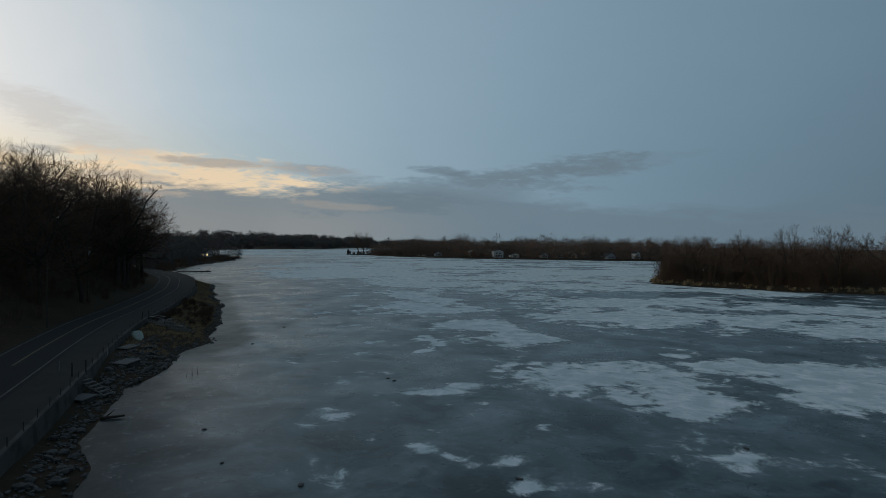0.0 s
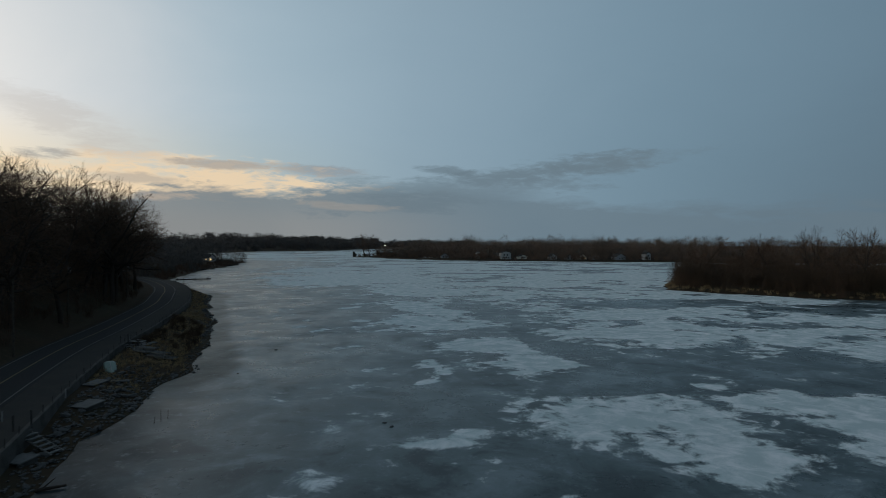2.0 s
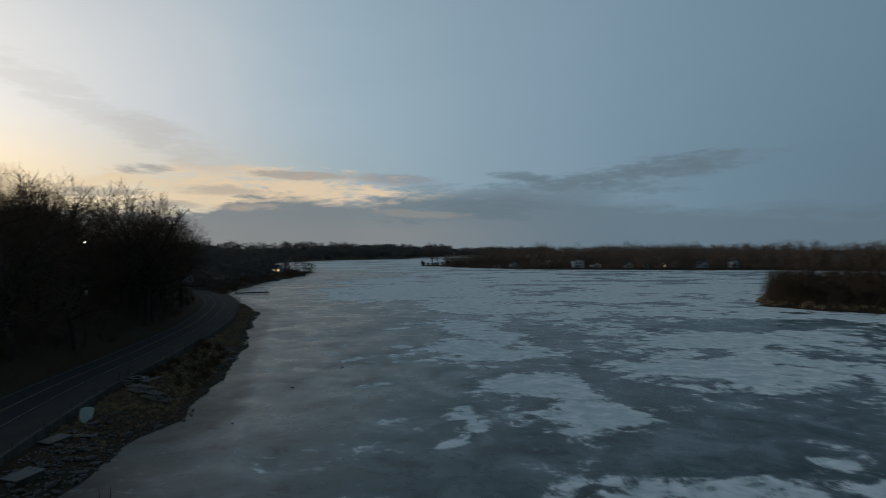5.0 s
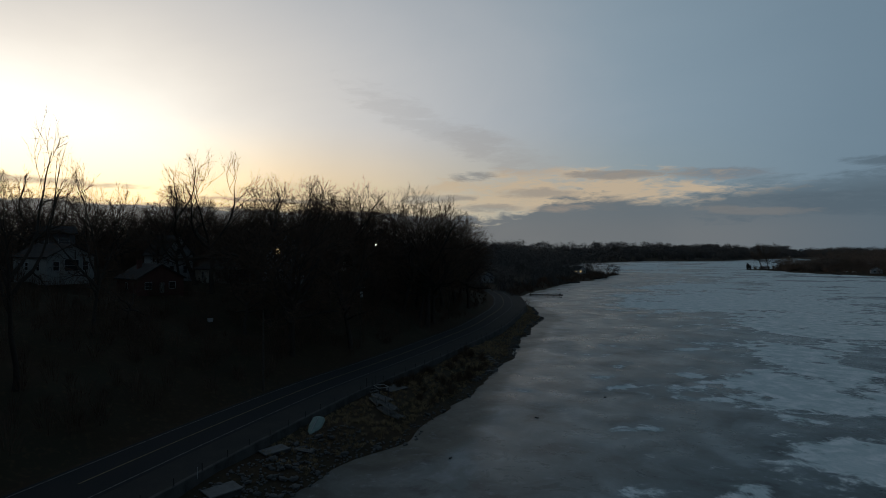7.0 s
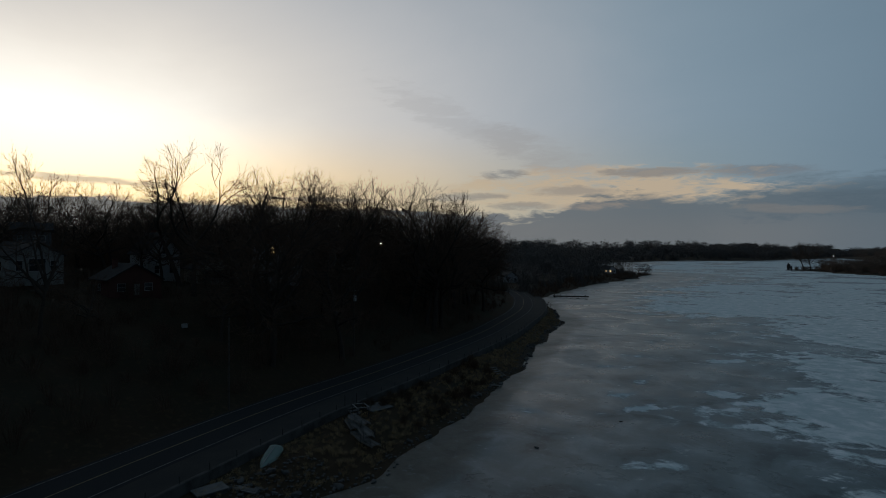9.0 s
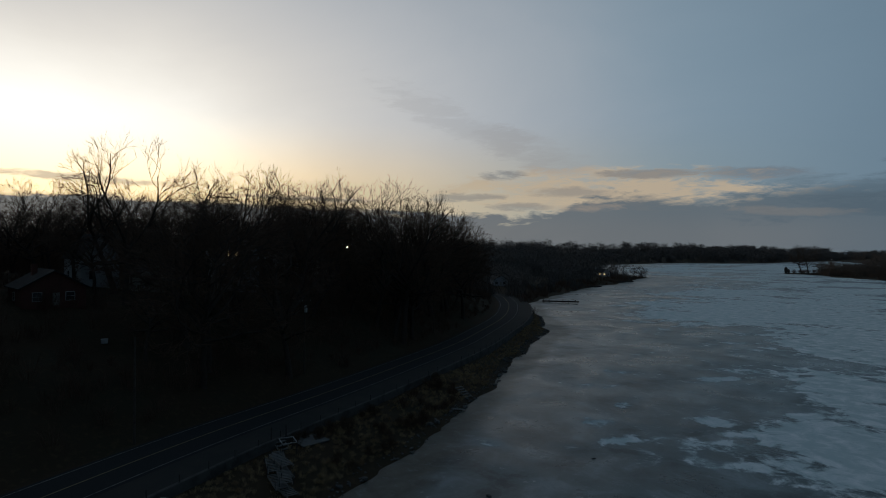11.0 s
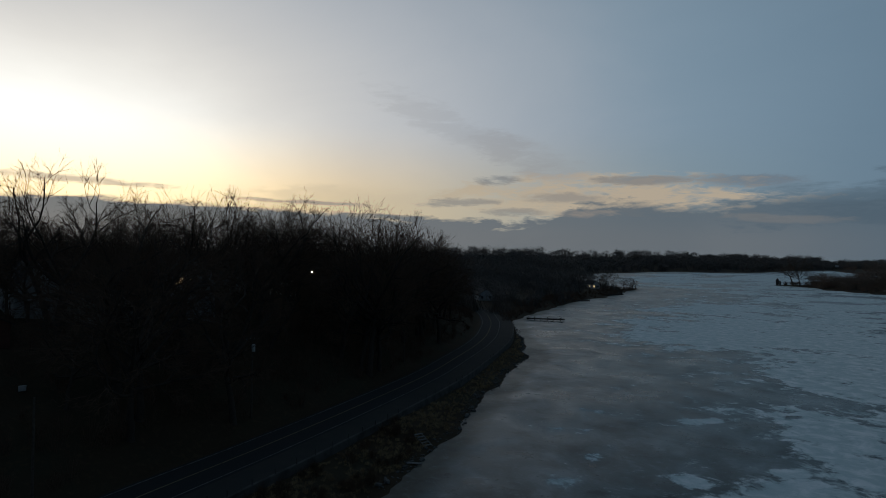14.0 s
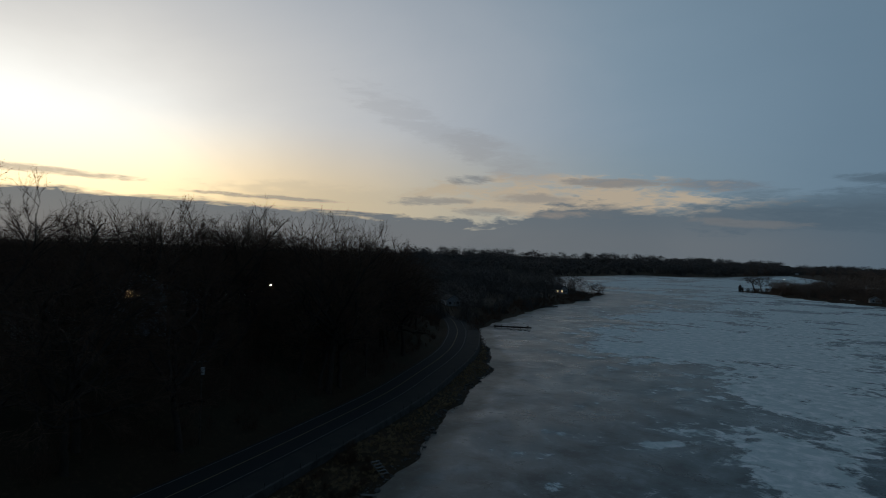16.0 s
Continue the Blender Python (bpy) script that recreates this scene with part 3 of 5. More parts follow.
def make_ice():
    xs = np.r_[-6000, -3000, -1500, -900, spaced((-500, -130, 20), (-130, 130, 1.7), (130, 420, 10), (420, 1000, 60)), 2000, 6000]
    ys = np.r_[-2500, -600, spaced((-200, 20, 20), (20, 300, 1.7), (300, 440, 4), (440, 1000, 12), (1000, 2000, 60)), 3500, 6000]
    gx, gy = np.meshgrid(xs, ys)
    nx, ny = len(xs), len(ys)
    snow = np.full(gx.shape, 0.17)
    wx = gx + 5 * (lattice(gx / 7, gy / 7, 11) - 0.5) + 2 * (lattice(gx / 2.4, gy / 2.4, 12) - 0.5)
    wy = gy + 7 * (lattice(gx / 8, gy / 8, 13) - 0.5) + 2 * (lattice(gx / 2.6, gy / 2.6, 14) - 0.5)
    for x, y, long, deep, turn in PATCHES:
        c, s = math.cos(turn), math.sin(turn)
        k = min(1.0, deep / 5)
        ax, ay = gx + (wx - gx) * k - x, gy + (wy - gy) * k - y
        r = ((ax * c + ay * s) / long) ** 2 + ((ay * c - ax * s) / deep) ** 2
        snow = np.maximum(snow, min(1.0, 0.76 + 0.24 * long * deep / 40) * np.exp(-r * 0.55))
    # streaked drifts over the open lake, none under the wooded shore
    lee = inland(gx, gy, LANDS[0])
    open_lake = np.clip((-lee - 16) / 60, 0, 1) * np.clip((gy - 170) / 110, 0, 1)
    drift = lattice(gx / 60 + gy / 300, gy / 26, 21) * 0.6 + lattice(gx / 22, gy / 9, 22) * 0.4
    snow = np.maximum(snow, open_lake * np.clip((drift - 0.31) * 2.8, 0, 0.95))
    broad = np.clip((-lee - 62) / 40, 0, 1) * np.clip((gy - 88) / 50, 0, 1)
    rounds = lattice(gx / 34, gy / 24, 23) * 0.55 + lattice(gx / 13, gy / 10, 24) * 0.45
    snow = np.maximum(snow, broad * np.clip((rounds - 0.30) * 2.3, 0, 0.8))
    snow *= np.clip((-lee - 4) / 22, 0, 1)
    margin = np.clip((6.2 + 4.5 * (lattice(gx / 18, gy / 18, 33) - 0.5) + lee) / 1.4, 0, 1) * np.clip((gy - 84) / 24, 0.0, 1)
    verts = np.stack([gx, gy, 0 * gx], -1).reshape(-1, 3)
    k = np.arange(nx * ny).reshape(ny, nx)
    faces = np.stack([k[:-1, :-1], k[:-1, 1:], k[1:, 1:], k[1:, :-1]], -1).reshape(-1, 4)
    ob = mesh_part("lake_ice", verts, faces.tolist(), ICE, smooth=True)
    ob.data.attributes.new("snow", "FLOAT", "POINT").data.foreach_set("value", snow.ravel())
    # strip where the bank's dark reflection is painted, fading out from the near shore
    black = 0.8 * np.clip((13 + lee) / 11, 0, 1) * np.clip((104 - gy) / 24, 0, 1)
    ob.data.attributes.new("black_ice", "FLOAT", "POINT").data.foreach_set("value", black.ravel())
    ob.data.attributes.new("margin", "FLOAT", "POINT").data.foreach_set("value", margin.ravel())
    tagged(ob, "frozen lake of grey-blue ice with white blown snow patches", "ice", kind="structure")


make_ice()

# ---- road ----


def strip(name, left, right, z, mat, parent=None, first=0, last=None, crown=0.0):
    """A ribbon along the road between two offsets."""
    rows = slice(first, last)
    mid, side = ROAD[rows], ROAD_SIDE[rows]
    cuts = np.linspace(left, right, 5)
    verts, faces = [], []
    for k, (m, s) in enumerate(zip(mid, side)):
        for j, c in enumerate(cuts):
            p = m + s * c
            verts.append((p[0], p[1], z + crown * (1 - (2 * j / 4 - 1) ** 2)))
        if k:
            b = 5 * k
            faces += [(b - 5 + j, b - 4 + j, b + 1 + j, b + j) for j in range(4)]
    return mesh_part(name, verts, [f[::-1] for f in faces], mat, parent)


def make_road():
    road = strip("road", -4.1, 4.1, ROAD_Z, ASPHALT, crown=0.06)
    tagged(road, "two-lane asphalt lakeside road with worn paint lines", "road", kind="structure")
    strip("edge_line", 3.42, 3.56, ROAD_Z + 0.035, WHITE_LINE, road, 40)
    strip("edge_line", -3.56, -3.42, ROAD_Z + 0.035, WHITE_LINE, road, 40)
    start = int(np.argmin(np.abs(ROAD[:, 1] - 81)))
    strip("centre_line", -0.09, 0.09, ROAD_Z + 0.072, YELLOW, road, start)
    for k in range(start - 6, 60, -12):
        strip("centre_line", -0.07, 0.07, ROAD_Z + 0.072, YELLOW, road, k - 5, k)
    side = strip("shoulder", 4.1, WALL_OFF - 0.35, ROAD_Z - 0.02, SHOULDER, first=20, last=260)
    tagged(side, "grey gravel shoulder between the road and the wall", "shoulder", kind="structure")


make_road()


def make_wall():
    """Low concrete wall along the lake side of the shoulder, with steel posts on it."""
    rows = range(30, 236)
    verts, faces = [], []
    for n, k in enumerate(rows):
        m, s = ROAD[k], ROAD_SIDE[k]
        h = 0.05 * (lattice(k * 0.7, 0.0, 31) - 0.5)
        for off, z in ((WALL_OFF - 0.35, -0.5), (WALL_OFF - 0.35, ROAD_Z + 0.12 + h), (WALL_OFF, ROAD_Z + 0.12 + h), (WALL_OFF + 0.06, ROAD_Z + 0.05), (WALL_OFF + 0.2, -0.5)):
            p = m + s * off
            verts.append((p[0], p[1], z))
        if n:
            b = 5 * n
            faces += [(b - 5 + j, b + j, b + 1 + j, b - 4 + j) for j in range(4)]
    wall = mesh_part("retaining_wall", verts, faces, CONCRETE)
    tagged(wall, "low grey concrete retaining wall below the road shoulder", "wall", kind="structure")
    bm = bmesh.new()
    box(bm, -0.05, 0.05, -0.035, 0.035, 0.0, 0.75, 0.01)
    box(bm, -0.07, 0.07, -0.055, 0.055, -0.02, 0.03)
    first = None
    for k in rows:
        if k % 2 or ROAD[k, 1] > 265:
            continue
        p = ROAD[k] + ROAD_SIDE[k] * (WALL_OFF - 0.12)
        turn = math.degrees(math.atan2(ROAD_WAY[k, 1], ROAD_WAY[k, 0]))
        m = pose(p[0], p[1], ROAD_Z + 0.12, 0, 2 * (lattice(k, 2.0, 7) - 0.5), turn)
        if first is None:
            first = part("fence_post", bm, STEEL)
            first.matrix_basis = m
            tagged(first, "short dark steel post on the concrete wall", "post", "posts along the wall")
        else:
            copy_thing(first, m)


make_wall()

# ---- trees ----


def tube(verts, faces, path, radii, sides):
    """A tapered tube through points, open at its ends."""
    base = len(verts)
    for i, (p, r) in enumerate(zip(path, radii)):
        way = path[min(i + 1, len(path) - 1)] - path[max(i - 1, 0)]
        a = np.cross(way, (0.31, 0.77, 0.55))
        a /= np.linalg.norm(a) + 1e-9
        b = np.cross(way, a)
        b /= np.linalg.norm(b) + 1e-9
        for k in range(sides):
            w = 2 * math.pi * k / sides
            verts.append(p + r * (math.cos(w) * a + math.sin(w) * b))
        if i:
            o = base + (i - 1) * sides
            faces += [(o + k, o + (k + 1) % sides, o + sides + (k + 1) % sides, o + sides + k) for k in range(sides)]


def along(path, s):
    x = s * (len(path) - 1)
    i = min(int(x), len(path) - 2)
    return path[i] + (path[i + 1] - path[i]) * (x - i)


def unit(v):
    return v / (np.linalg.norm(v) + 1e-9)


def tree_meshes(seed, height, spread, fork, limbs=7, low=0.0, vase=0.0, thick=1.0, lace=1.0):
    """Trunk with limbs, and crown of twigs, of one bare tree that branches again and again within a rounded crown.
    spread: crown radius over height; fork: height of the first limb; low: how far limbs droop; vase: how far they sweep upward; lace: how dense the twigs are."""
    rng = np.random.default_rng(seed)
    tv, tf, cv, cf = [], [], [], []
    r0 = 0.019 * height * thick
    base = fork * height * 0.75
    size = np.array((spread * height, spread * height * rng.uniform(0.88, 1.1), (height - base) * 0.54))
    mid = np.array((rng.normal(0, 0.03), rng.normal(0, 0.03), 0)) * height + np.array((0, 0, height - size[2]))
    up_ = np.array((0, 0, 1.0))

    def room(p, way):
        """How far the crown's edge is from p along way."""
        q, d = (p - mid) / size, way / size
        a, b, c = d @ d, q @ d, q @ q - 1.0
        k = b * b - a * c
        return (-b + math.sqrt(k)) / a if k > 0 else 0.0

    def ribbon(path, w):
        side = unit(np.cross(path[-1] - path[0], rng.normal(0, 1, 3)))
        o = len(cv)
        n = len(path)
        for i, q in enumerate(path[:-1]):
            k = w * (1 - 0.75 * i / (n - 1))
            cv.extend((q + side * k, q - side * k))
        cv.append(path[-1])
        cf.extend((o + 2 * i, o + 2 * i + 1, o + 2 * i + 3, o + 2 * i + 2) for i in range(n - 2))
        cf.append((o + 2 * n - 4, o + 2 * n - 3, o + 2 * n - 2))

    def grow(p, way, long, r, level, turn, joint=None):
        bends = (8, 7, 5, 3, 2)[level]
        path = [p]
        step = long / bends
        d = way
        for _ in range(bends):
            d = unit(d + rng.normal(0, (0.10, 0.20, 0.24, 0.26, 0.2)[level], 3) + up_ * (0.0, 0.02 + 0.16 * vase, 0.01, 0.01, 0.0)[level])
            path.append(path[-1] + d * step)
        path = np.array(path)
        if level < 3:
            thin = (0.45, 0.22, 0.2)[level]
            radii = np.linspace(r, r * thin, bends + 1)
            if level == 0:
                radii[0] *= 1.4
            sides = (9, 6, 4)[level]
            mine = len(tv)
            tube(tv, tf, path, radii, sides)
            if joint is not None:
                tf.append((mine, mine + 1, joint))
        else:
            ribbon(path, r)
        if level == 4:
            return
        count = (limbs, 7, max(4, round(7 * lace)), max(4, round(6 * lace)))[level]
        for n in range(count):
            s = ((0.62 + 0.38 * (n + 0.6) / count) if level == 0 else (0.24 + 0.76 * (n + rng.uniform(0.3, 0.9)) / count))
            a = along(path, min(s, 0.995))
            i = min(int(s * bends), bends - 1)
            main = unit(path[i + 1] - path[i])
            turn += 2.4 + rng.uniform(-0.5, 0.5)
            side = unit(np.cross(main, (0.3, 0.5, 0.81)))
            side = side * math.cos(turn) + np.cross(main, side) * math.sin(turn)
            if level == 0:
                lift = low + (1.0 - low) * (n + 0.3) / count + vase
                w = unit(np.array((math.cos(turn), math.sin(turn), 0.0)) + up_ * lift)
            else:
                open_ = (0, 0.85, 0.8, 0.75)[level] * rng.uniform(0.6, 1.3)
                w = unit(main + side * open_ + unit((a - mid) / size) * 0.36 + up_ * 0.06)
            reach = room(a, w)
            want = (0, 0.66 * size[0], 0.42 * size[0], 0.21 * size[0])[level] * rng.uniform(0.75, 1.25) * (1.1 - 0.45 * s)
            l = reach * rng.uniform(0.80, 0.98) if level == 0 else min(max(reach * rng.uniform(0.8, 1.02), 0.16 * want), want)
            if l < 0.12:
                continue
            q = (r * rng.uniform(0.42, 0.6), max(r * (1 - 0.7 * s) * 0.55, 0.028), 0.022 + 0.012 * (1 - s), 0.0145)[level]
            grow(a, w, l, q, level + 1, turn, mine + i * sides if level < 2 else None)

    grow(np.array((0, 0, -0.4)), unit(np.array((rng.normal(0, 0.06), rng.normal(0, 0.06), 1))), fork * height * 1.45 + 0.4, r0, 0, rng.uniform(0, 6))
    return (tv, tf), (cv, cf)


def make_tree(name, seed, m, label, group, **shape):
    a, b = tree_meshes(seed, **shape)
    ob = thing(name, m, label, "tree", group)
    mesh_part("trunk", *a, BARK, ob, smooth=True)
    mesh_part("crown", *b, TWIG, ob)
    return ob


OAK_LABEL = "bare winter oak with gnarled spreading limbs on the wooded bank"
TALL_LABEL = "tall bare leafless tree with upswept branches above the bank"
KINDS = [
    make_tree("bare_oak", 11, pose(-85, 128, ground_z(-85, 128)), OAK_LABEL, "trees on the bank", height=17, spread=0.46, fork=0.26, limbs=8),
    make_tree("bare_oak", 12, pose(-92, 150, ground_z(-92, 150)), OAK_LABEL, "trees on the bank", height=15, spread=0.50, fork=0.24, limbs=8, low=-0.15),
    make_tree("bare_oak", 13, pose(-97, 185, ground_z(-97, 185)), OAK_LABEL, "trees on the bank", height=16, spread=0.40, fork=0.28, limbs=7),
    make_tree("bare_tree", 14, pose(-104, 205, ground_z(-104, 205)), TALL_LABEL, "trees on the bank", height=19, spread=0.28, fork=0.30, limbs=7, vase=0.6, lace=0.8),
    make_tree("bare_tree", 15, pose(-112, 232, ground_z(-112, 232)), TALL_LABEL, "trees on the bank", height=14, spread=0.36, fork=0.22, limbs=7, vase=0.3),
    make_tree("bare_tree", 16, pose(-90, 108, ground_z(-90, 108)), TALL_LABEL, "trees on the bank", height=12, spread=0.42, fork=0.20, limbs=7),
]


TOPS = [max(v.co.z for o in k.children for v in o.data.vertices) for k in KINDS]


def plant(kind, x, y, top, turn=0.0, lean=0.0, label="", slim=1.0):
    """A copy of one kind whose crown ends at the height top."""
    z = ground_z(x, y) - 0.1
    size = (top - z) / TOPS[kind]
    return tagged(copy_thing(KINDS[kind], pose(x, y, z, lean, 0, turn) @ Matrix.Diagonal((size * slim, size * slim, size, 1))), label)


def canopy(x, y):
    """How high the crowns reach over the bank."""
    k = float(lattice(x / 17, y / 17, 61))
    return float(np.interp(y, [40, 150, 215, 255, 290, 330], [36, 39, 40, 37, 31, 24])) + 5 * (k - 0.4)


KEEP_CLEAR = [(-74, 85.5, 5), (-100, 187, 5), (-96, 181, 5), (-90, 174, 5), (-84, 166, 5), (-91, 179, 5), (-84, 172, 5), (-78, 160, 4), (-109, 160, 5), (-116, 166, 8), (-100, 152, 3), (-84, 172, 4), (-97, 188, 4.5), (-110, 203, 4.5), (-121, 217, 4.5), (-104, 200, 4), (-84, 179, 4), (-131, 229, 5), (-80, 155, 6), (-90, 209, 4), (-117, 111, 10), (-106, 106, 8), (-97, 101, 8), (-88, 96, 8), (-80, 92, 8), (-116, 148, 8), (-108, 111, 6), (-124, 222, 5)]


def make_bank_trees():
    rng = random.Random(5)
    made = []
    tries = 0
    while len(made) < 92 and tries < 6000:
        tries += 1
        k = rng.randrange(int(np.argmin(np.abs(ROAD[:, 1] - 45))), int(np.argmin(np.abs(ROAD[:, 1] - 330))))
        off = -rng.choice((rng.uniform(9, 26), rng.uniform(18, 60), rng.uniform(30, 90)))
        x, y = ROAD[k] + ROAD_SIDE[k] * off
        if any((x - a) ** 2 + (y - b) ** 2 < 15 for a, b in made):
            continue
        if any(abs(x - a) < w and abs(y - b) < w for a, b, w in KEEP_CLEAR):
            continue
        if y > 205 and off > -14:
            continue
        if y < 122 and off > -40:
            continue
        made.append((x, y))
        top = canopy(x, y) - rng.uniform(0, 5) - max(0.0, 14 + off) * 0.8
        plant(rng.randrange(6), x, y, max(top, ground_z(x, y) + 9), rng.uniform(0, 360), rng.uniform(-3, 3))


make_bank_trees()


def make_crest_trees():
    """The second row of crowns, over the top of the bank."""
    rng = random.Random(21)
    made = []
    for _ in range(900):
        x, y = rng.uniform(-205, -116), rng.uniform(100, 262)
        if len(made) >= 48:
            break
        if float(road_offset(np.array([x]), np.array([y]))[0][0]) > -46:
            continue
        if any((x - a) ** 2 + (y - b) ** 2 < 40 for a, b in made) or any(abs(x - a) < w + 2 and abs(y - b) < w + 2 for a, b, w in KEEP_CLEAR):
            continue
        made.append((x, y))
        plant(rng.choice((0, 1, 2, 4)), x, y, canopy(x, y) + rng.uniform(-1.0, 4.0), rng.uniform(0, 360), rng.uniform(-3, 3))


make_crest_trees()
# unseen trees, added to block sky light and darken the near ice's reflection
for n in range(22):
    off, k = -10 - 34 * float(lattice(n * 1.37, 0.5, 17)), 62 + 5 * n // 2
    x, y = ROAD[k] + ROAD_SIDE[k] * off
    if 150 < y < 182:
        continue
    plant(n % 6, x, y, 30 + 6 * float(lattice(n * 2.1, 7.5, 18)), 53 * n)
# the crowns that stand out against the sky
for kind, x, y, top, turn in (
    (0, -103, 134.5, 43.2, 20), (3, -112.5, 137.5, 44.6, 80), (4, -86.7, 101.1, 35.6, 10), (3, -74.0, 85.5, 39.4, 200),
    (2, -87.7, 136.2, 38.2, 140), (0, -107.5, 169.3, 42.2, 75), (3, -111.5, 200.5, 44.5, 15), (1, -100.2, 206, 42.8, 230), (0, -98, 237, 32.5, 170),
    (1, -99, 154, 40.2, 310), (2, -104, 182, 41.4, 95), (1, -111, 190, 41.0, 260), (0, -99, 221, 40.6, 33), (2, -99, 230, 36.5, 120), (1, -104, 176, 38.5, 0), (2, -85, 190, 36.0, 77), (0, -93, 203, 35.5, 190), (1, -86, 195, 33.0, 222),
):
    plant(kind, x, y, top + 2.9, turn, slim=0.62 if kind == 4 else 0.5 if x > -80 else 0.85 if kind == 3 else 1.0)


def scatter(name, spots, mat, label, category, twigs, size, up, seed, thick=0.03, kind="stuff"):
    """Scrub or woods: at every spot (x, y, z, height) a fan of thin upright twigs, in one mesh."""
    rng = np.random.default_rng(seed)
    n = len(spots)
    s = np.repeat(np.array(spots, float), twigs, 0)
    count = n * twigs
    turn = rng.uniform(0, 2 * math.pi, count)
    reach = rng.uniform(0, 1, count) ** 0.7 * size * s[:, 3]
    foot = rng.uniform(0, 0.55, count) * s[:, 3]
    top = np.clip(foot + (0.25 + 0.5 * rng.uniform(0, 1, count)) * s[:, 3] * up, 0, s[:, 3] * (1.0 - 0.35 * (reach / (size * s[:, 3] + 1e-6)) ** 2))
    base = s[:, :3] + np.stack([np.cos(turn) * reach * 0.45, np.sin(turn) * reach * 0.45, foot], -1)
    tip = s[:, :3] + np.stack([np.cos(turn) * reach, np.sin(turn) * reach, top], -1)
    wide = thick * (0.6 + 0.8 * rng.uniform(0, 1, count))
    spin = rng.uniform(0, math.pi, count)
    a = np.stack([np.cos(spin), np.sin(spin), 0 * spin], -1) * wide[:, None]
    verts = np.stack([base + a * 1.3, base - a * 1.3, tip], 1).reshape(-1, 3)
    faces = np.arange(count * 3).reshape(-1, 3)
    ob = mesh_part(name, verts, faces.tolist(), mat)
    return tagged(ob, label, category, kind=kind)


def woods(name, spots, mat, label, twigs, wide, seed, thick=0.05, stem=0.25, category="woods"):
    """Many bare trees in one mesh: at every spot (x, y, z, height) stems and a rounded crown of short twigs."""
    rng = np.random.default_rng(seed)
    s = np.repeat(np.array(spots, float), twigs, 0)
    count = len(s)
    h = s[:, 3]
    out = rng.normal(0, 1, (count, 3))
    out /= np.linalg.norm(out, axis=1)[:, None]
    out[:, 2] = np.abs(out[:, 2]) * np.where(rng.uniform(0, 1, count) < 0.3, -0.7, 1)
    shape = np.repeat(rng.uniform(0.75, 1.3, len(spots)), twigs)
    size = np.stack([wide * h * shape, wide * h * shape, 0.38 * h], -1)
    mid = s[:, :3] + np.stack([0 * h, 0 * h, 0.62 * h], -1)
    r = rng.uniform(0.15, 1, count) ** 0.5
    tip = mid + out * size * (r * rng.uniform(0.85, 1.08, count))[:, None]
    base = mid + out * size * (r * 0.62)[:, None] + rng.normal(0, 0.16, (count, 3)) * size
    low = rng.uniform(0, 1, count) < stem
    foot = s[:, :3] + rng.normal(0, 0.35, (count, 3)) * size * (1, 1, 0)
    base = np.where(low[:, None], foot, base)
    tip = np.where(low[:, None], foot + (mid - foot) * rng.uniform(0.5, 1.1, count)[:, None] + rng.normal(0, 0.12, (count, 3)) * size, tip)
    w = thick * (0.6 + 0.8 * rng.uniform(0, 1, count))
    spin = rng.uniform(0, math.pi, count)
    a = np.stack([np.cos(spin) * w, np.sin(spin) * w, 0.5 * w], -1)
    verts = np.stack([base + a * 1.2, base - a * 1.2, tip], 1).reshape(-1, 3)
    ob = mesh_part(name, verts, np.arange(count * 3).reshape(-1, 3).tolist(), mat)
    return tagged(ob, label, category, kind="stuff")


def spots_on(land, box_, count, heights, seed, lo=2.0, hi=1e9, keep=None):
    """Random places on a land, lo to hi metres from its shore."""
    rng = np.random.default_rng(seed)
    x0, x1, y0, y1 = box_
    px, py = rng.uniform(x0, x1, count * 8), rng.uniform(y0, y1, count * 8)
    d = inland(px, py, LANDS[land])
    ok = (d > lo) & (d < hi)
    if keep is not None:
        ok &= keep(px, py)
    px, py = px[ok][:count], py[ok][:count]
    h = rng.uniform(*heights, len(px)) * (0.55 + 0.9 * lattice(px / 32, py / 32, seed))
    return np.stack([px, py, ground_at(px, py) - 0.2, h], -1)


def off_road(px, py):
    off, _ = road_offset(px, py)
    return off < -7.5


def off_houses(px, py):
    """Open ground between the two low shore houses and the lake, and woods elsewhere."""
    clear = np.zeros(px.shape, bool)
    for hx, hy in ((-173, 394), (-176, 585)):
        ex, ey = 2 - hx, 88 - hy
        long = math.hypot(ex, ey)
        a, c = ((px - hx) * ex + (py - hy) * ey) / long, ((px - hx) * ey - (py - hy) * ex) / long
        clear |= (a > -9) & (a < 75) & (np.abs(c) < (3.0 if hy < 400 else 5.5))
    return (py - 0.4 * px > 365) & ~clear


def behind(px, py):
    off, _ = road_offset(px, py)
    return (off < -42) & ~((np.abs((px + 131) * 0.77 + (py - 229) * 0.63) < 6) & (px > -131)) & ~((np.abs(px + 122) < 18) & (np.abs(py - 125) < 30) & (px > -140))


woods("ridge_woods", spots_on(0, (-330, -95, 40, 420), 760, (9.5, 14), 51, keep=behind), TWIG, "bare woods over the top of the bank", 190, 0.38, 52, 0.03)
woods("crest_woods", spots_on(0, (-330, -142, 40, 230), 700, (9, 20), 151), TWIG, "bare woods behind the houses on the high bank", 200, 0.36, 152, 0.045)
woods("upland_woods", spots_on(0, (-1100, -330, -300, 950), 900, (12, 18), 53), FAR_WOOD, "distant bare woods on the high land", 60, 0.5, 54, 0.15)
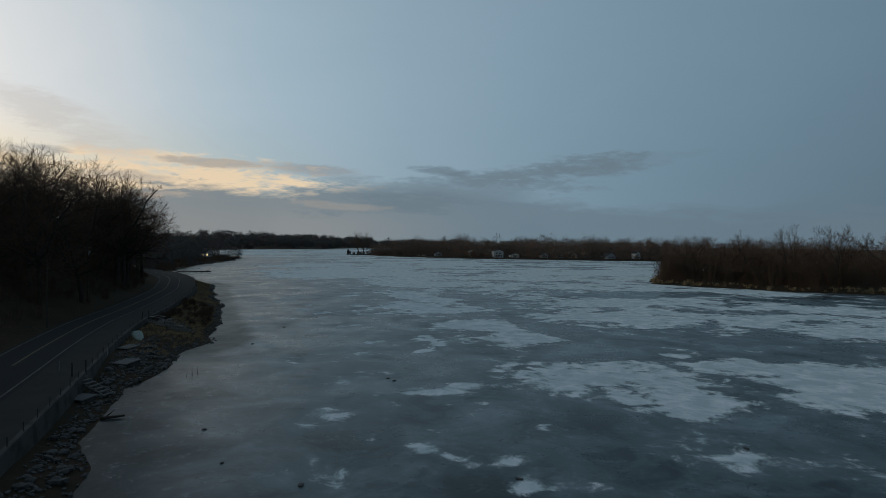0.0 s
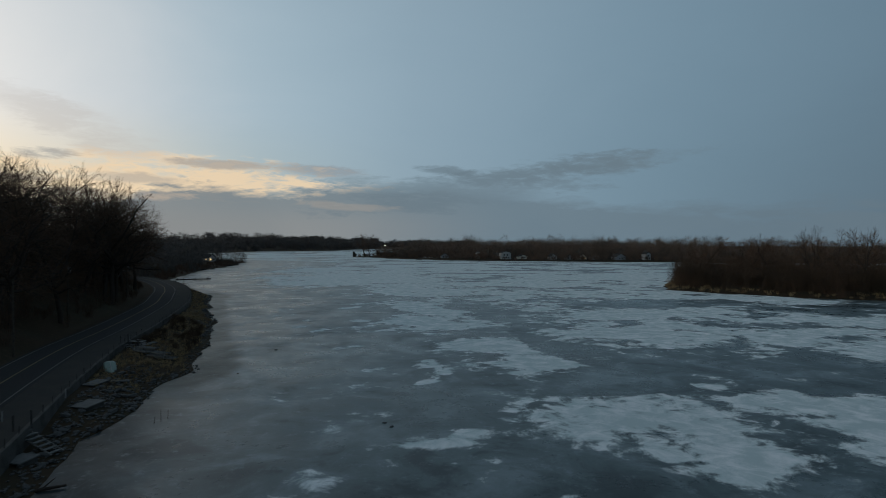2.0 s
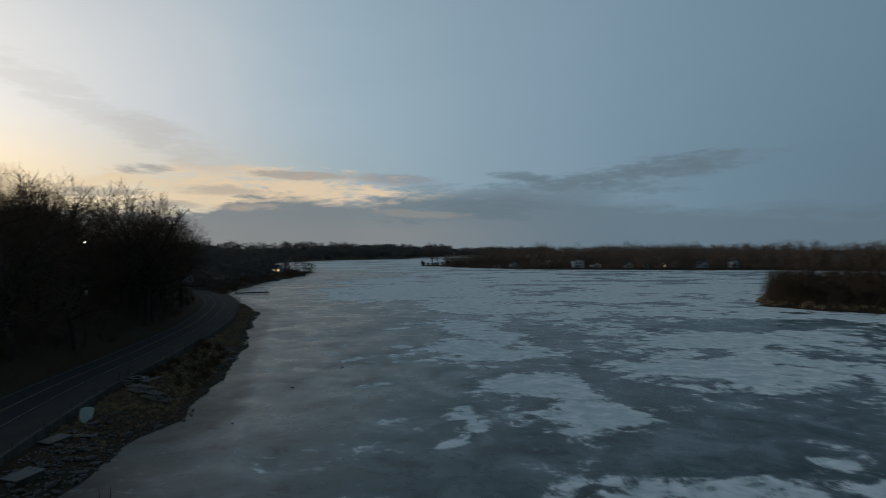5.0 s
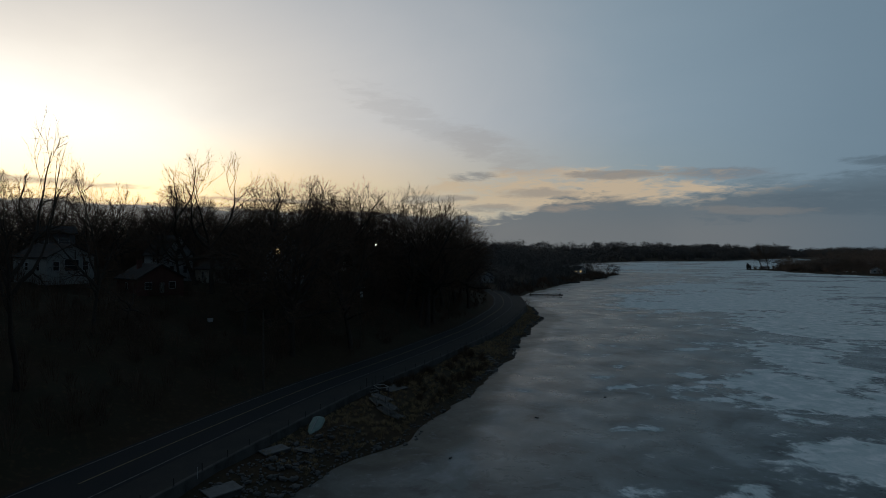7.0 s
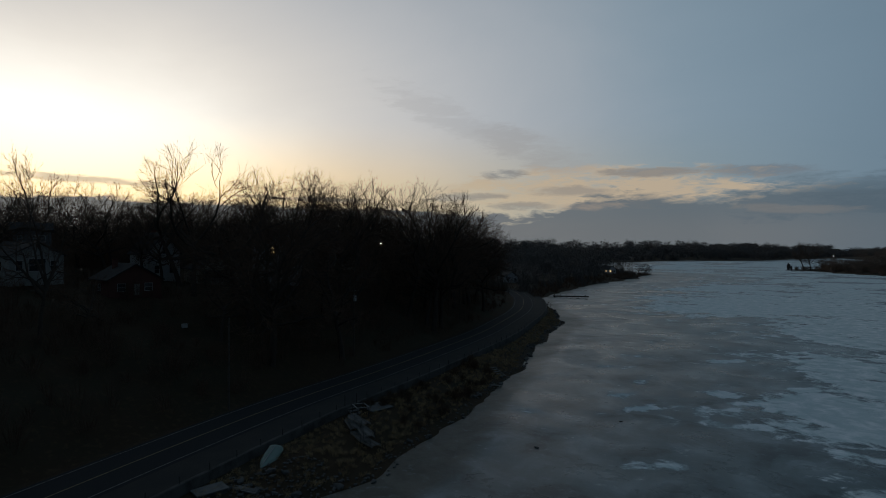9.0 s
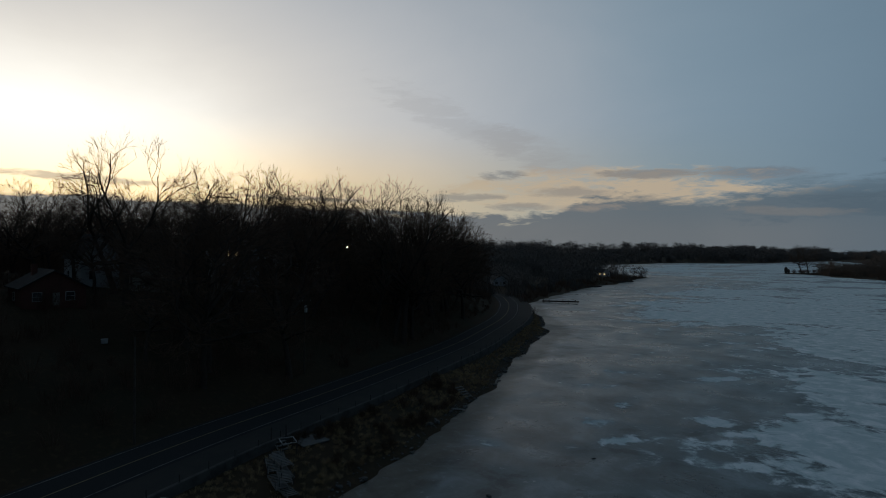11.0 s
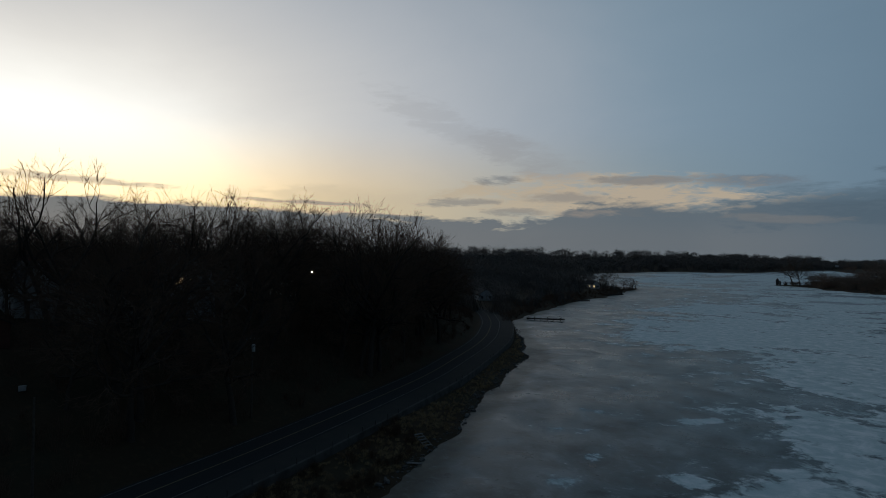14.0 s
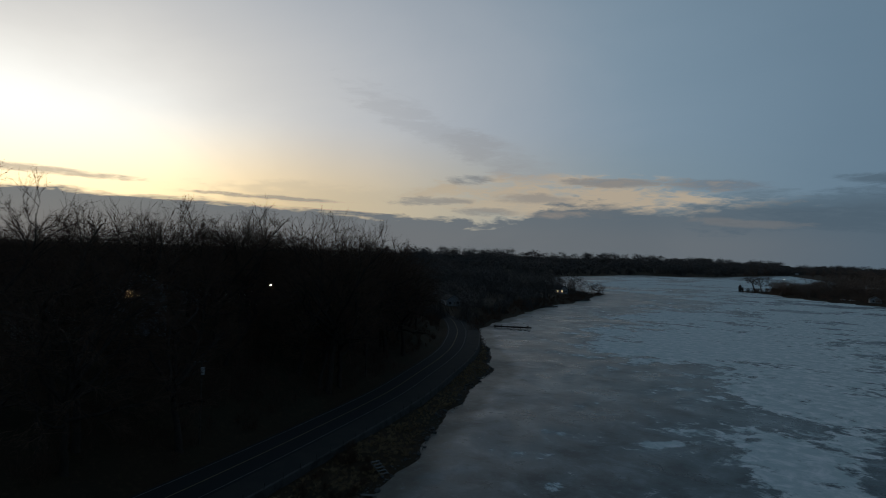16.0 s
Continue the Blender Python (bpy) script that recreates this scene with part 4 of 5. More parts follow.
scatter("shore_scrub", spots_on(0, (-178, -92, 290, 660), 420, (1.5, 4.5), 65, lo=1, hi=16, keep=lambda x, y: np.abs(road_offset(x, y)[0]) > 6), TWIG, "low bare scrub along the shore past the bend", "undergrowth", 60, 0.6, 1.0, 66, 0.03)
scatter("bank_scrub", spots_on(0, (-230, -60, 30, 345), 3800, (2.0, 5.0), 41, keep=off_road), TWIG, "tangled bare brown undergrowth on the wooded bank", "undergrowth", 55, 0.5, 1.1, 42, 0.022)
woods("lowland_woods", spots_on(0, (-420, -112, 318, 690), 720, (9, 19), 43, lo=3, keep=off_houses), FAR_WOOD, "bare brown woods on the low shore beyond the bend", 200, 0.42, 44, 0.10)
woods("far_woods", spots_on(0, (-1500, 500, 930, 3100), 2100, (14, 27), 45, lo=6, hi=420), FAR_WOOD, "dark distant woods on the far shore", 70, 0.6, 46, 0.6)
woods("headland_woods", spots_on(1, (-60, 1100, 600, 2600), 1500, (14, 26), 47, lo=46), SHORE_WOOD, "bare woods behind the far shore houses", 100, 0.42, 48, 0.22)
woods("point_woods", spots_on(1, (-60, 420, 640, 1000), 300, (12, 25), 55, lo=34, hi=110), SHORE_WOOD, "bare trees round the houses on the far shore", 170, 0.42, 56, 0.12)
woods("tip_trees", spots_on(1, (-30, 60, 790, 960), 280, (8, 16), 63, lo=4), SHORE_WOOD, "bare trees and shrubs crowding the far point", 110, 0.42, 64, 0.12)
scatter("shore_shrubs", spots_on(1, (-70, 620, 600, 1000), 620, (4, 8.5), 57, lo=5, hi=38), SHORE_WOOD, "bare shrubs and small trees in the far shore gardens", "shrubs", 90, 0.7, 1.0, 58, 0.07)
scatter("island_thicket", spots_on(2, (110, 640, 110, 360), 1500, (8, 12), 49, lo=2.5), THICKET, "dense reddish-brown bare thicket on the island", "thicket", 110, 0.42, 1.1, 50, 0.04)
woods("island_tip_woods", spots_on(2, (112, 185, 225, 350), 130, (10, 16), 67, lo=2), THICKET, "bare reddish trees crowding the island point", 240, 0.38, 68, 0.04, 0.35)
woods("island_woods", spots_on(2, (112, 480, 110, 360), 430, (10, 18), 59, lo=4), THICKET, "fuzzy bare reddish trees rising out of the island thicket", 270, 0.36, 60, 0.035, 0.2)

for k, (x, y) in enumerate(((136, 296), (150, 292), (163, 284), (158, 268), (176, 262), (190, 258), (205, 262), (184, 240), (222, 250), (236, 240), (214, 232), (250, 232), (262, 226), (280, 214), (150, 310), (270, 250), (142, 286), (170, 300), (198, 282), (212, 270), (230, 262), (244, 250), (258, 240), (276, 232), (292, 222), (300, 205), (168, 250), (202, 236))):
    plant((4, 1, 5, 2, 4, 0, 5)[k % 7], x, y, 20.5 + 10 * float(lattice(k * 1.7, 3.0, 9)), 77 * k, 0, "bare leafless tree rising over the island thicket", slim=0.8)
for k, (x, y, top) in enumerate(((-160, 660, 11), (-163, 652, 12.5), (-165, 640, 10), (-43, 868, 36), (-37, 866, 35), (-22, 856, 16))):
    plant((4, 5, 1, 2, 4, 5)[k], x, y, top, 50 * k, 24 if k == 0 else 0, "bare tree standing on a low shore point")

# ---- houses ----


def gable_body(l, w, h, rise, deep):
    """Walls of a house with its gables at both ends of x."""
    bm = bmesh.new()
    rows = []
    for x in (-l / 2, l / 2):
        rows.append([bm.verts.new(p) for p in ((x, -w / 2, -deep), (x, w / 2, -deep), (x, w / 2, h), (x, 0, h + rise), (x, -w / 2, h))])
    for k in range(5):
        bm.faces.new((rows[0][k], rows[0][(k + 1) % 5], rows[1][(k + 1) % 5], rows[1][k]))
    bm.faces.new(rows[0][::-1])
    bm.faces.new(rows[1])
    bmesh.ops.recalc_face_normals(bm, faces=bm.faces)
    return bm


def roof_shell(l, w, h, rise, over=0.45, thick=0.18):
    bm = bmesh.new()
    s = rise / (w / 2)
    x0, x1, e = -l / 2 - over, l / 2 + over, w / 2 + over
    cut = [(-e, h - over * s), (0, h + rise), (e, h - over * s), (e, h - over * s + thick), (0, h + rise + thick * 1.3), (-e, h - over * s + thick)]
    ends = [[bm.verts.new((x, y, z + 0.02)) for y, z in cut] for x in (x0, x1)]
    for k in range(6):
        bm.faces.new((ends[0][k], ends[0][(k + 1) % 6], ends[1][(k + 1) % 6], ends[1][k]))
    for a, b, c, d in ((0, 1, 4, 5), (1, 2, 3, 4)):
        bm.faces.new([ends[0][i] for i in (a, b, c, d)])
        bm.faces.new([ends[1][i] for i in (d, c, b, a)])
    bmesh.ops.recalc_face_normals(bm, faces=bm.faces)
    return bm


def window(house, m, w, h, glow=False):
    """A framed window set on a wall; its face looks along local x."""
    t = 0.09
    frame_bm = boxes((-0.02, 0.07, -w / 2 - t, w / 2 + t, -t, 0), (-0.02, 0.07, -w / 2 - t, w / 2 + t, h, h + t), (-0.02, 0.07, -w / 2 - t, -w / 2, 0, h), (-0.02, 0.07, w / 2, w / 2 + t, 0, h), (-0.02, 0.05, -w / 2, w / 2, h / 2 - 0.03, h / 2 + 0.03))
    win = part("window", frame_bm, TRIM_WHITE, house)
    win.matrix_basis = m
    part("pane", boxes((-0.02, 0.02, -w / 2, w / 2, 0, h)), WINDOW_LIT if glow else DARK_GLASS, win, "pane lit warm from inside" if glow else "")
    return win


def house(x, y, turn, l, w, h, rise, siding, label, front=(), side=(), porch=False, chimney=None, base=None, door=None, roof=None, deep=1.6):
    """front: windows on the +x gable as (y, z, width, height, lit); side: on both long walls as (x, z, width, height, lit)."""
    z = ground_z(x, y) if base is None else base
    ob = thing("house", pose(x, y, z, 0, 0, turn), label, "house")
    part("wall", gable_body(l, w, h, rise, deep), siding, ob)
    top = part("roof", roof_shell(l, w, h, rise), roof or SHINGLE, ob)
    for a, b, c, d, glow in front:
        window(ob, pose(l / 2 + 0.01, a, b), c, d, glow)
    for a, b, c, d, glow in side:
        window(ob, pose(a, -w / 2 - 0.01, b, 0, 0, -90), c, d, glow)
        window(ob, pose(a, w / 2 + 0.01, b, 0, 0, 90), c, d, glow)
    if door is not None:
        d = part("door", boxes((l / 2 - 0.02, l / 2 + 0.06, door - 0.48, door + 0.48, 0.1, 2.15)), GREY_WOOD, ob)
        part("handle", boxes((l / 2 + 0.06, l / 2 + 0.11, door + 0.34, door + 0.4, 1.05, 1.1)), STEEL, d)
    if chimney:
        a, b = chimney
        part("chimney", boxes((a - 0.4, a + 0.4, b - 0.4, b + 0.4, h, h + rise + 0.9), (a - 0.46, a + 0.46, b - 0.46, b + 0.46, h + rise + 0.9, h + rise + 1.02)), RED_SIDING, top, "brick chimney")
    if porch:
        part("porch_floor", boxes((l / 2, l / 2 + 2.4, -w / 2 + 0.3, w / 2 - 0.3, -1.2, 0.12)), GREY_WOOD, ob)
        part("porch_roof", boxes((l / 2, l / 2 + 2.7, -w / 2 + 0.1, w / 2 - 0.1, 2.5, 2.68), bevel=0.03), SHINGLE, ob)
        for c in np.linspace(-w / 2 + 0.5, w / 2 - 0.5, 4):
            part("porch_column", boxes((l / 2 + 2.1, l / 2 + 2.3, c - 0.1, c + 0.1, 0.12, 2.5), (l / 2 + 2.05, l / 2 + 2.35, c - 0.15, c + 0.15, 2.36, 2.5)), TRIM_WHITE, ob)
        part("railing", boxes((l / 2 + 2.18, l / 2 + 2.24, -w / 2 + 0.5, w / 2 - 0.5, 0.85, 0.93), *[(l / 2 + 2.19, l / 2 + 2.23, c, c + 0.04, 0.15, 0.85) for c in np.arange(-w / 2 + 0.7, w / 2 - 0.6, 0.4)]), TRIM_WHITE, ob)
    return ob


N = False
house(-117.5, 110.5, 4, 11, 8.6, 3.5, 2.2, PALE_SIDING, "pale one-storey lakeside bungalow with a broad front gable", [(0, 0.9, 2.6, 2.0, N), (2.6, 1.0, 1.0, 1.6, N), (-2.8, 1.0, 1.0, 1.6, N)], [(-3.5, 1.0, 0.9, 1.4, N), (-1.0, 1.0, 0.9, 1.4, N), (2.6, 1.0, 0.9, 1.4, N)], base=19.6, door=-1.75)
house(-131.5, 117.5, 70, 6.4, 6.0, 7.9, 1.3, DULL_SIDING, "grey two-storey house with small upper windows behind the bungalow", [(0, 5.0, 1.2, 1.3, N)], [(-1.9, 5.6, 0.6, 1.1, N), (1.2, 5.6, 1.9, 1.2, N)], base=20.0)
house(-109, 124.5, -10, 10, 9, 3.0, 2.6, RED_SIDING, "low brown-red cottage with a dark shingled roof", [(-2.4, 0.9, 1.2, 1.3, N), (2.2, 0.9, 1.2, 1.3, N)], [(0, 0.9, 1.1, 1.2, N)], door=0.2, chimney=(-1.5, -1.5))
house(-124.5, 139, -6, 9, 7.0, 5.4, 4.2, WHITE_SIDING, "white house with a tall steep gable among bare trees", [(-1.6, 1.0, 0.9, 1.6, N), (1.6, 1.0, 0.9, 1.6, N), (0, 5.2, 0.8, 1.3, N)], [(-2, 1.0, 0.9, 1.5, N), (2, 1.0, 0.9, 1.5, N), (0, 3.6, 0.9, 1.2, N)], chimney=(-2.5, 0.8))
house(-117, 148, -14, 9, 9.0, 3.0, 2.4, CREAM_SIDING, "small cream house with a columned front porch", [(-2.8, 0.9, 1.1, 1.4, N), (2.8, 0.9, 1.1, 1.4, N)], [(0, 0.9, 1.0, 1.3, N)], porch=True, door=0.0)
house(-115.6, 165.6, -20, 10, 9, 3.2, 2.6, GREY_SIDING, "grey house with a warm lit front window", [(-2.6, 0.9, 1.3, 1.4, True), (-0.6, 1.3, 0.7, 0.9, True), (2.4, 0.9, 1.3, 1.4, N)], [(0, 0.9, 1.0, 1.3, N)], door=0.9, base=ground_z(-112, 165) + 6.6, deep=8.0)
house(-146, 201, -22, 10, 8, 5.0, 3.4, WHITE_SIDING, "white two-storey house half hidden by trees", [(-2.0, 0.9, 1.0, 1.5, N), (2.0, 0.9, 1.0, 1.5, N), (-1.6, 3.6, 0.9, 1.2, N), (1.6, 3.6, 0.9, 1.2, N)], [(0, 0.9, 1.0, 1.4, N), (2.5, 3.4, 0.9, 1.2, N)], chimney=(1.0, -1.2))
house(-141, 214, -26, 9, 7.5, 3.4, 2.6, CREAM_SIDING, "cream one-storey house behind the tree line", [(-2.0, 0.9, 1.1, 1.5, N), (2.0, 0.9, 1.1, 1.5, N)], [(0, 0.9, 1.0, 1.3, N)], door=0.0)
house(-173, 394, -40, 11, 9, 3.4, 2.6, GREY_SIDING, "grey house beside the road bend with a dark windows", [(-2.4, 0.9, 1.4, 1.4, N), (2.4, 0.9, 1.4, 1.4, N)], [(0, 0.9, 1.2, 1.3, N)], door=0.2)
house(-176, 585, -30, 12, 8, 3.4, 2.8, WHITE_SIDING, "white lakeside house near the point with a lit window", [(-2.2, 0.9, 1.6, 1.5, True), (2.0, 0.9, 1.4, 1.4, N)], [(-3, 0.9, 1.2, 1.3, N), (2.5, 0.9, 1.2, 1.3, True)], door=0.0)
# along the far shore
FAR2 = [(-2.6, 1.0, 1.8, 1.8, N), (0.4, 1.0, 1.8, 1.8, N), (3.2, 1.0, 1.2, 1.8, N), (-2.4, 4.2, 1.8, 1.6, N), (1.6, 4.2, 1.8, 1.6, N)]
FAR1 = [(-1.8, 0.9, 1.5, 1.5, N), (1.8, 0.9, 1.5, 1.5, N)]
house(60, 764, -88, 10, 9, 3.2, 2.6, GREY_SIDING, "grey-green cottage on the far shore", FAR1, door=0.0)
house(99, 742, -85, 7, 4.2, 7.2, 1.4, WHITE_SIDING, "narrow tall white boathouse on the far shore", [(0, 1.0, 1.4, 1.8, N), (0, 4.4, 1.4, 1.6, N)])
house(130, 727, -84, 10, 12, 7.4, 2.0, WHITE_SIDING, "large white two-storey lake house on the far shore", FAR2, door=-4.6)
house(151, 728, -82, 9, 11, 2.8, 2.0, CREAM_SIDING, "low beige house on the far shore", FAR1, door=0.0)
house(184, 714, -80, 9, 8.5, 3.4, 3.2, WHITE_SIDING, "white gabled cottage on the far shore", FAR1, door=0.0)
house(203, 710, -79, 8, 7, 3.0, 2.4, WHITE_SIDING, "small white cottage on the far shore", FAR1)
house(218, 709, -78, 9, 10, 3.2, 3.4, CREAM_SIDING, "cream cottage with a dark roof on the far shore", [(-2.2, 0.9, 1.6, 1.5, N), (2.2, 0.9, 1.6, 1.5, True)], door=0.0)
house(233, 706, -77, 9, 10, 3.0, 2.2, GREY_SIDING, "grey-green house on the far shore", FAR1, door=0.0)
house(259, 697, -75, 10, 13, 3.6, 3.4, GREY_SIDING, "wide grey gabled house on the far shore", FAR1, door=0.0)
house(291, 693, -74, 8, 6.5, 6.6, 2.2, WHITE_SIDING, "tall white house close to the island", [(-1.5, 1.0, 1.2, 1.5, N), (1.5, 1.0, 1.2, 1.5, N), (0, 4.0, 1.2, 1.4, N)])
house(2, 846, -90, 12, 9, 3.2, 2.8, CREAM_SIDING, "pale house on the far headland among trees", FAR1, door=0.0)


def car(x, y, turn, label):
    ob = thing("car", pose(x, y, ground_z(x, y), 0, 0, turn), label, "car")
    bm = boxes((-2.2, 2.2, -0.85, 0.85, 0.35, 0.95), bevel=0.12)
    box(bm, -1.5, 0.9, -0.75, 0.75, 0.95, 1.5, 0.2)
    part("body", bm, CAR_WHITE, ob)
    part("windscreen", boxes((0.86, 0.93, -0.65, 0.65, 1.0, 1.38)), DARK_GLASS, ob)
    for a, b in product((-1.35, 1.35), (-0.86, 0.86)):
        wheel = part("wheel", rod(bmesh.new(), (a, b - 0.1, 0.33), (a, b + 0.1, 0.33), 0.33, sides=14), TYRE, ob)
        part("rim", rod(bmesh.new(), (a, b - 0.11, 0.33), (a, b + 0.11, 0.33), 0.19, sides=10), STEEL, wheel)
    return ob


car(36, 777, 10, "white car parked by the far shore houses")
car(43, 772, 25, "white car parked beside another on the far shore")

# ---- poles, lamps and markers ----


def utility_pole(x, y, high, turn, label, lamp=0.0, can=False, arm=True):
    ob = thing("utility_pole", pose(x, y, ground_z(x, y) - 0.3, 0, 0, turn), label, "pole", "poles along the road")
    bm = rod(bmesh.new(), (0, 0, 0), (0, 0, high), 0.17, 0.11, 10)
    part("pole", bm, POLE_WOOD, ob)
    if not arm:
        return ob
    arm = part("crossarm", boxes((-0.06, 0.06, -1.2, 1.2, high - 0.75, high - 0.62), (-0.12, 0.0, -0.04, 0.04, high - 0.8, high - 0.5), bevel=0.01), POLE_WOOD, ob)
    for b in (-1.1, -0.4, 0.4, 1.1):
        part("insulator", rod(bmesh.new(), (0, b, high - 0.62), (0, b, high - 0.45), 0.05, 0.03, 8), TRIM_WHITE, arm)
    if can:
        bm = rod(bmesh.new(), (0.38, 0, high - 2.6), (0.38, 0, high - 1.5), 0.28, sides=14)
        rod(bm, (0.38, 0, high - 1.5), (0.38, 0, high - 1.42), 0.3, 0.2, 14)
        part("transformer", bm, WHITE_SIDING, ob, "pale grey transformer can")
    if lamp:
        bm = rod(bmesh.new(), (0.1, 0, high - 1.6), (1.9, 0, high - 1.1), 0.035, sides=8)
        arm2 = part("lamp_arm", bm, STEEL, ob)
        part("lamp_head", boxes((1.75, 2.35, -0.13, 0.13, high - 1.12, high - 0.96), bevel=0.04), STEEL, arm2)
        ball = bmesh.new()
        bmesh.ops.create_icosphere(ball, subdivisions=2, radius=lamp, matrix=Matrix.Translation((2.1, 0, high - 1.12 - lamp * 0.7)))
        part("bulb", ball, LAMP_GLOW, arm2, "glowing lamp")
    return ob


utility_pole(-67.8, 117, 13, -10, "weathered wooden utility pole beside the lakeside road", arm=False)
utility_pole(-77.5, 152.5, 13.6, -14, "wooden utility pole with a pale transformer beside the road", can=True)
utility_pole(-88, 207, 14, -20, "weathered wooden utility pole on the wooded slope", arm=False)
utility_pole(-101.5, 188.5, 27.3 - ground_z(-101.5, 188.5), -45, "wooden pole with a lit street lamp among the trees", lamp=0.14)
utility_pole(-15, 868, 17, -90, "tall pole with a lit lamp on the far headland", lamp=0.3)


def marker_post(x, y):
    ob = thing("marker_post", pose(x, y, ROAD_Z), "thin white roadside marker post on the shoulder", "marker")
    part("post", boxes((-0.05, 0.05, -0.03, 0.03, 0, 1.05), bevel=0.015), TRIM_WHITE, ob)
    part("reflector", boxes((0.05, 0.058, -0.025, 0.025, 0.85, 0.98)), STEEL, ob)


marker_post(-46.3, 79)
marker_post(-45.0, 88.5)
bx = thing("storage_box", pose(-91, 125, ground_z(-91, 125), 0, 0, -20), "white garden storage box on the wooded slope", "box")
part("body", boxes((-0.3, 0.3, -0.45, 0.45, 0, 0.6), bevel=0.03), WHITE_SIDING, bx)
part("lid", boxes((-0.34, 0.34, -0.49, 0.49, 0.6, 0.68), bevel=0.03), TRIM_WHITE, bx)
flag = thing("flagpole", pose(-4, 838, ground_z(-4, 838)), "tall flagpole with a small flag on the far headland", "flagpole")
part("pole", rod(bmesh.new(), (0, 0, 0), (0, 0, 24), 0.12, 0.06, 8), STEEL, flag)
part("flag", boxes((0.06, 3.2, -0.02, 0.02, 21.6, 23.6)), GREY_SIDING, flag)

# ---- things on the bank ----


def stairs(x, y, turn, steps, label, head=ROAD_Z, gates=True):
    """Concrete treads going down the bank along local x."""
    ob = thing("bank_stairs", pose(x, y, 0, 0, 0, turn), label, "stairs", "stairs down to the lake")
    z = head - 0.25
    for k in range(steps):
        a = 0.62 * k
        part("tread", boxes((a, a + 0.48, -0.75, 0.75, z - 0.09, z), bevel=0.02), PALE_BOARD, ob)
        z -= 0.27
    for b in (-0.68, 0.68):
        bm = bmesh.new()
        rod(bm, (0.1, b, head - 0.42), (0.62 * steps, b, z + 0.12), 0.07, sides=6)
        part("stringer", bm, GREY_WOOD, ob)
    for b in (-0.95, 0.95) if gates else ():
        part("gate_post", boxes((-0.12, 0.0, b - 0.06, b + 0.06, ROAD_Z - 2.0, ROAD_Z + 1.55), bevel=0.015), STEEL, ob, "tall dark gate post")
    return ob


stairs(-42.9, 76.6, -20, 7, "pale stepped treads leading down the rocky bank")
stairs(-54.6, 167.0, -20, 5, "pale stepped treads down the bank near the bend", 1.75, False)
stairs(-54.9, 127.6, -15, 5, "short flight of pale treads beside the concrete pad")


def slab(x, y, turn, a, b, high, label):
    ob = thing("concrete_pad", pose(x, y, ground_z(x, y) - 0.25, 2, 1, turn), label, "slab", "pads on the bank")
    part("top", boxes((-a / 2, a / 2, -b / 2, b / 2, high - 0.14, high), bevel=0.03), PALE_BOARD, ob)
    part("base", boxes((-a / 2 + 0.15, a / 2 - 0.15, -b / 2 + 0.15, b / 2 - 0.15, -0.4, high - 0.14)), CONCRETE, ob)


slab(-40.5, 72.2, -14, 1.9, 2.3, 0.7, "pale concrete pad on the rocky bank")
slab(-43.1, 89.8, -14, 2.3, 3.2, 0.7, "grey flat platform on the bank below the wall")
slab(-46.9, 99.8, -14, 1.9, 3.0, 0.6, "broken concrete landing beside the wall")
slab(-52.9, 130.8, -14, 3.2, 3.6, 0.55, "square concrete pad beside stacked dock sections")


def plank(x, y, turn, long, wide, label):
    ob = thing("plank", pose(x, y, ground_z(x, y) + 0.15, 0, 3, turn), label, "board")
    part("board", boxes((-long / 2, long / 2, -wide / 2, wide / 2, 0, 0.08), bevel=0.015), PALE_BOARD, ob)
    part("batten", boxes((-long / 2 + 0.3, -long / 2 + 0.4, -wide / 2, wide / 2, -0.14, 0), (long / 2 - 0.4, long / 2 - 0.3, -wide / 2, wide / 2, -0.14, 0)), GREY_WOOD, ob)


plank(-45.0, 102.4, 15, 2.6, 0.9, "pale board lying on the bank grass")
plank(-49.0, 158.5, 30, 2.2, 0.7, "pale board on the stony shore")


def upturned_boat(x, y, turn):
    """A small hull lying keel up."""
    ob = thing("rowing_boat", pose(x, y, ground_z(x, y) - 0.05, 0, 14, turn) @ Matrix.Scale(1.0, 4), "pale green-white small boat lying upturned on the bank", "boat")
    verts, faces = [], []
    n, m = 13, 11
    for i in range(n):
        s = i / (n - 1)
        half = 0.82 * (1 - max(0.0, (s - 0.35) / 0.65) ** 2.4) + 0.02
        high = 0.62 - 0.18 * s + 0.1 * s * s
        for j in range(m):
            w = math.pi * j / (m - 1)
            verts.append((-2.1 + 4.2 * s, -half * math.cos(w), high * math.sin(w) ** 0.6))
    for i, j in product(range(n - 1), range(m - 1)):
        a = i * m + j
        faces.append((a, a + 1, a + m + 1, a + m))
    faces.append(tuple(range(m))[::-1])
    hull = mesh_part("hull", verts, faces, HULL, ob, smooth=True)
    keel = boxes((-1.9, 1.5, -0.03, 0.03, 0.55, 0.66), bevel=0.01)
    part("keel", keel, TRIM_WHITE, hull)
    part("transom", boxes((-2.14, -2.08, -0.8, 0.8, 0.02, 0.5), bevel=0.02), GREY_WOOD, ob)


upturned_boat(-48.7, 108.2, -62)


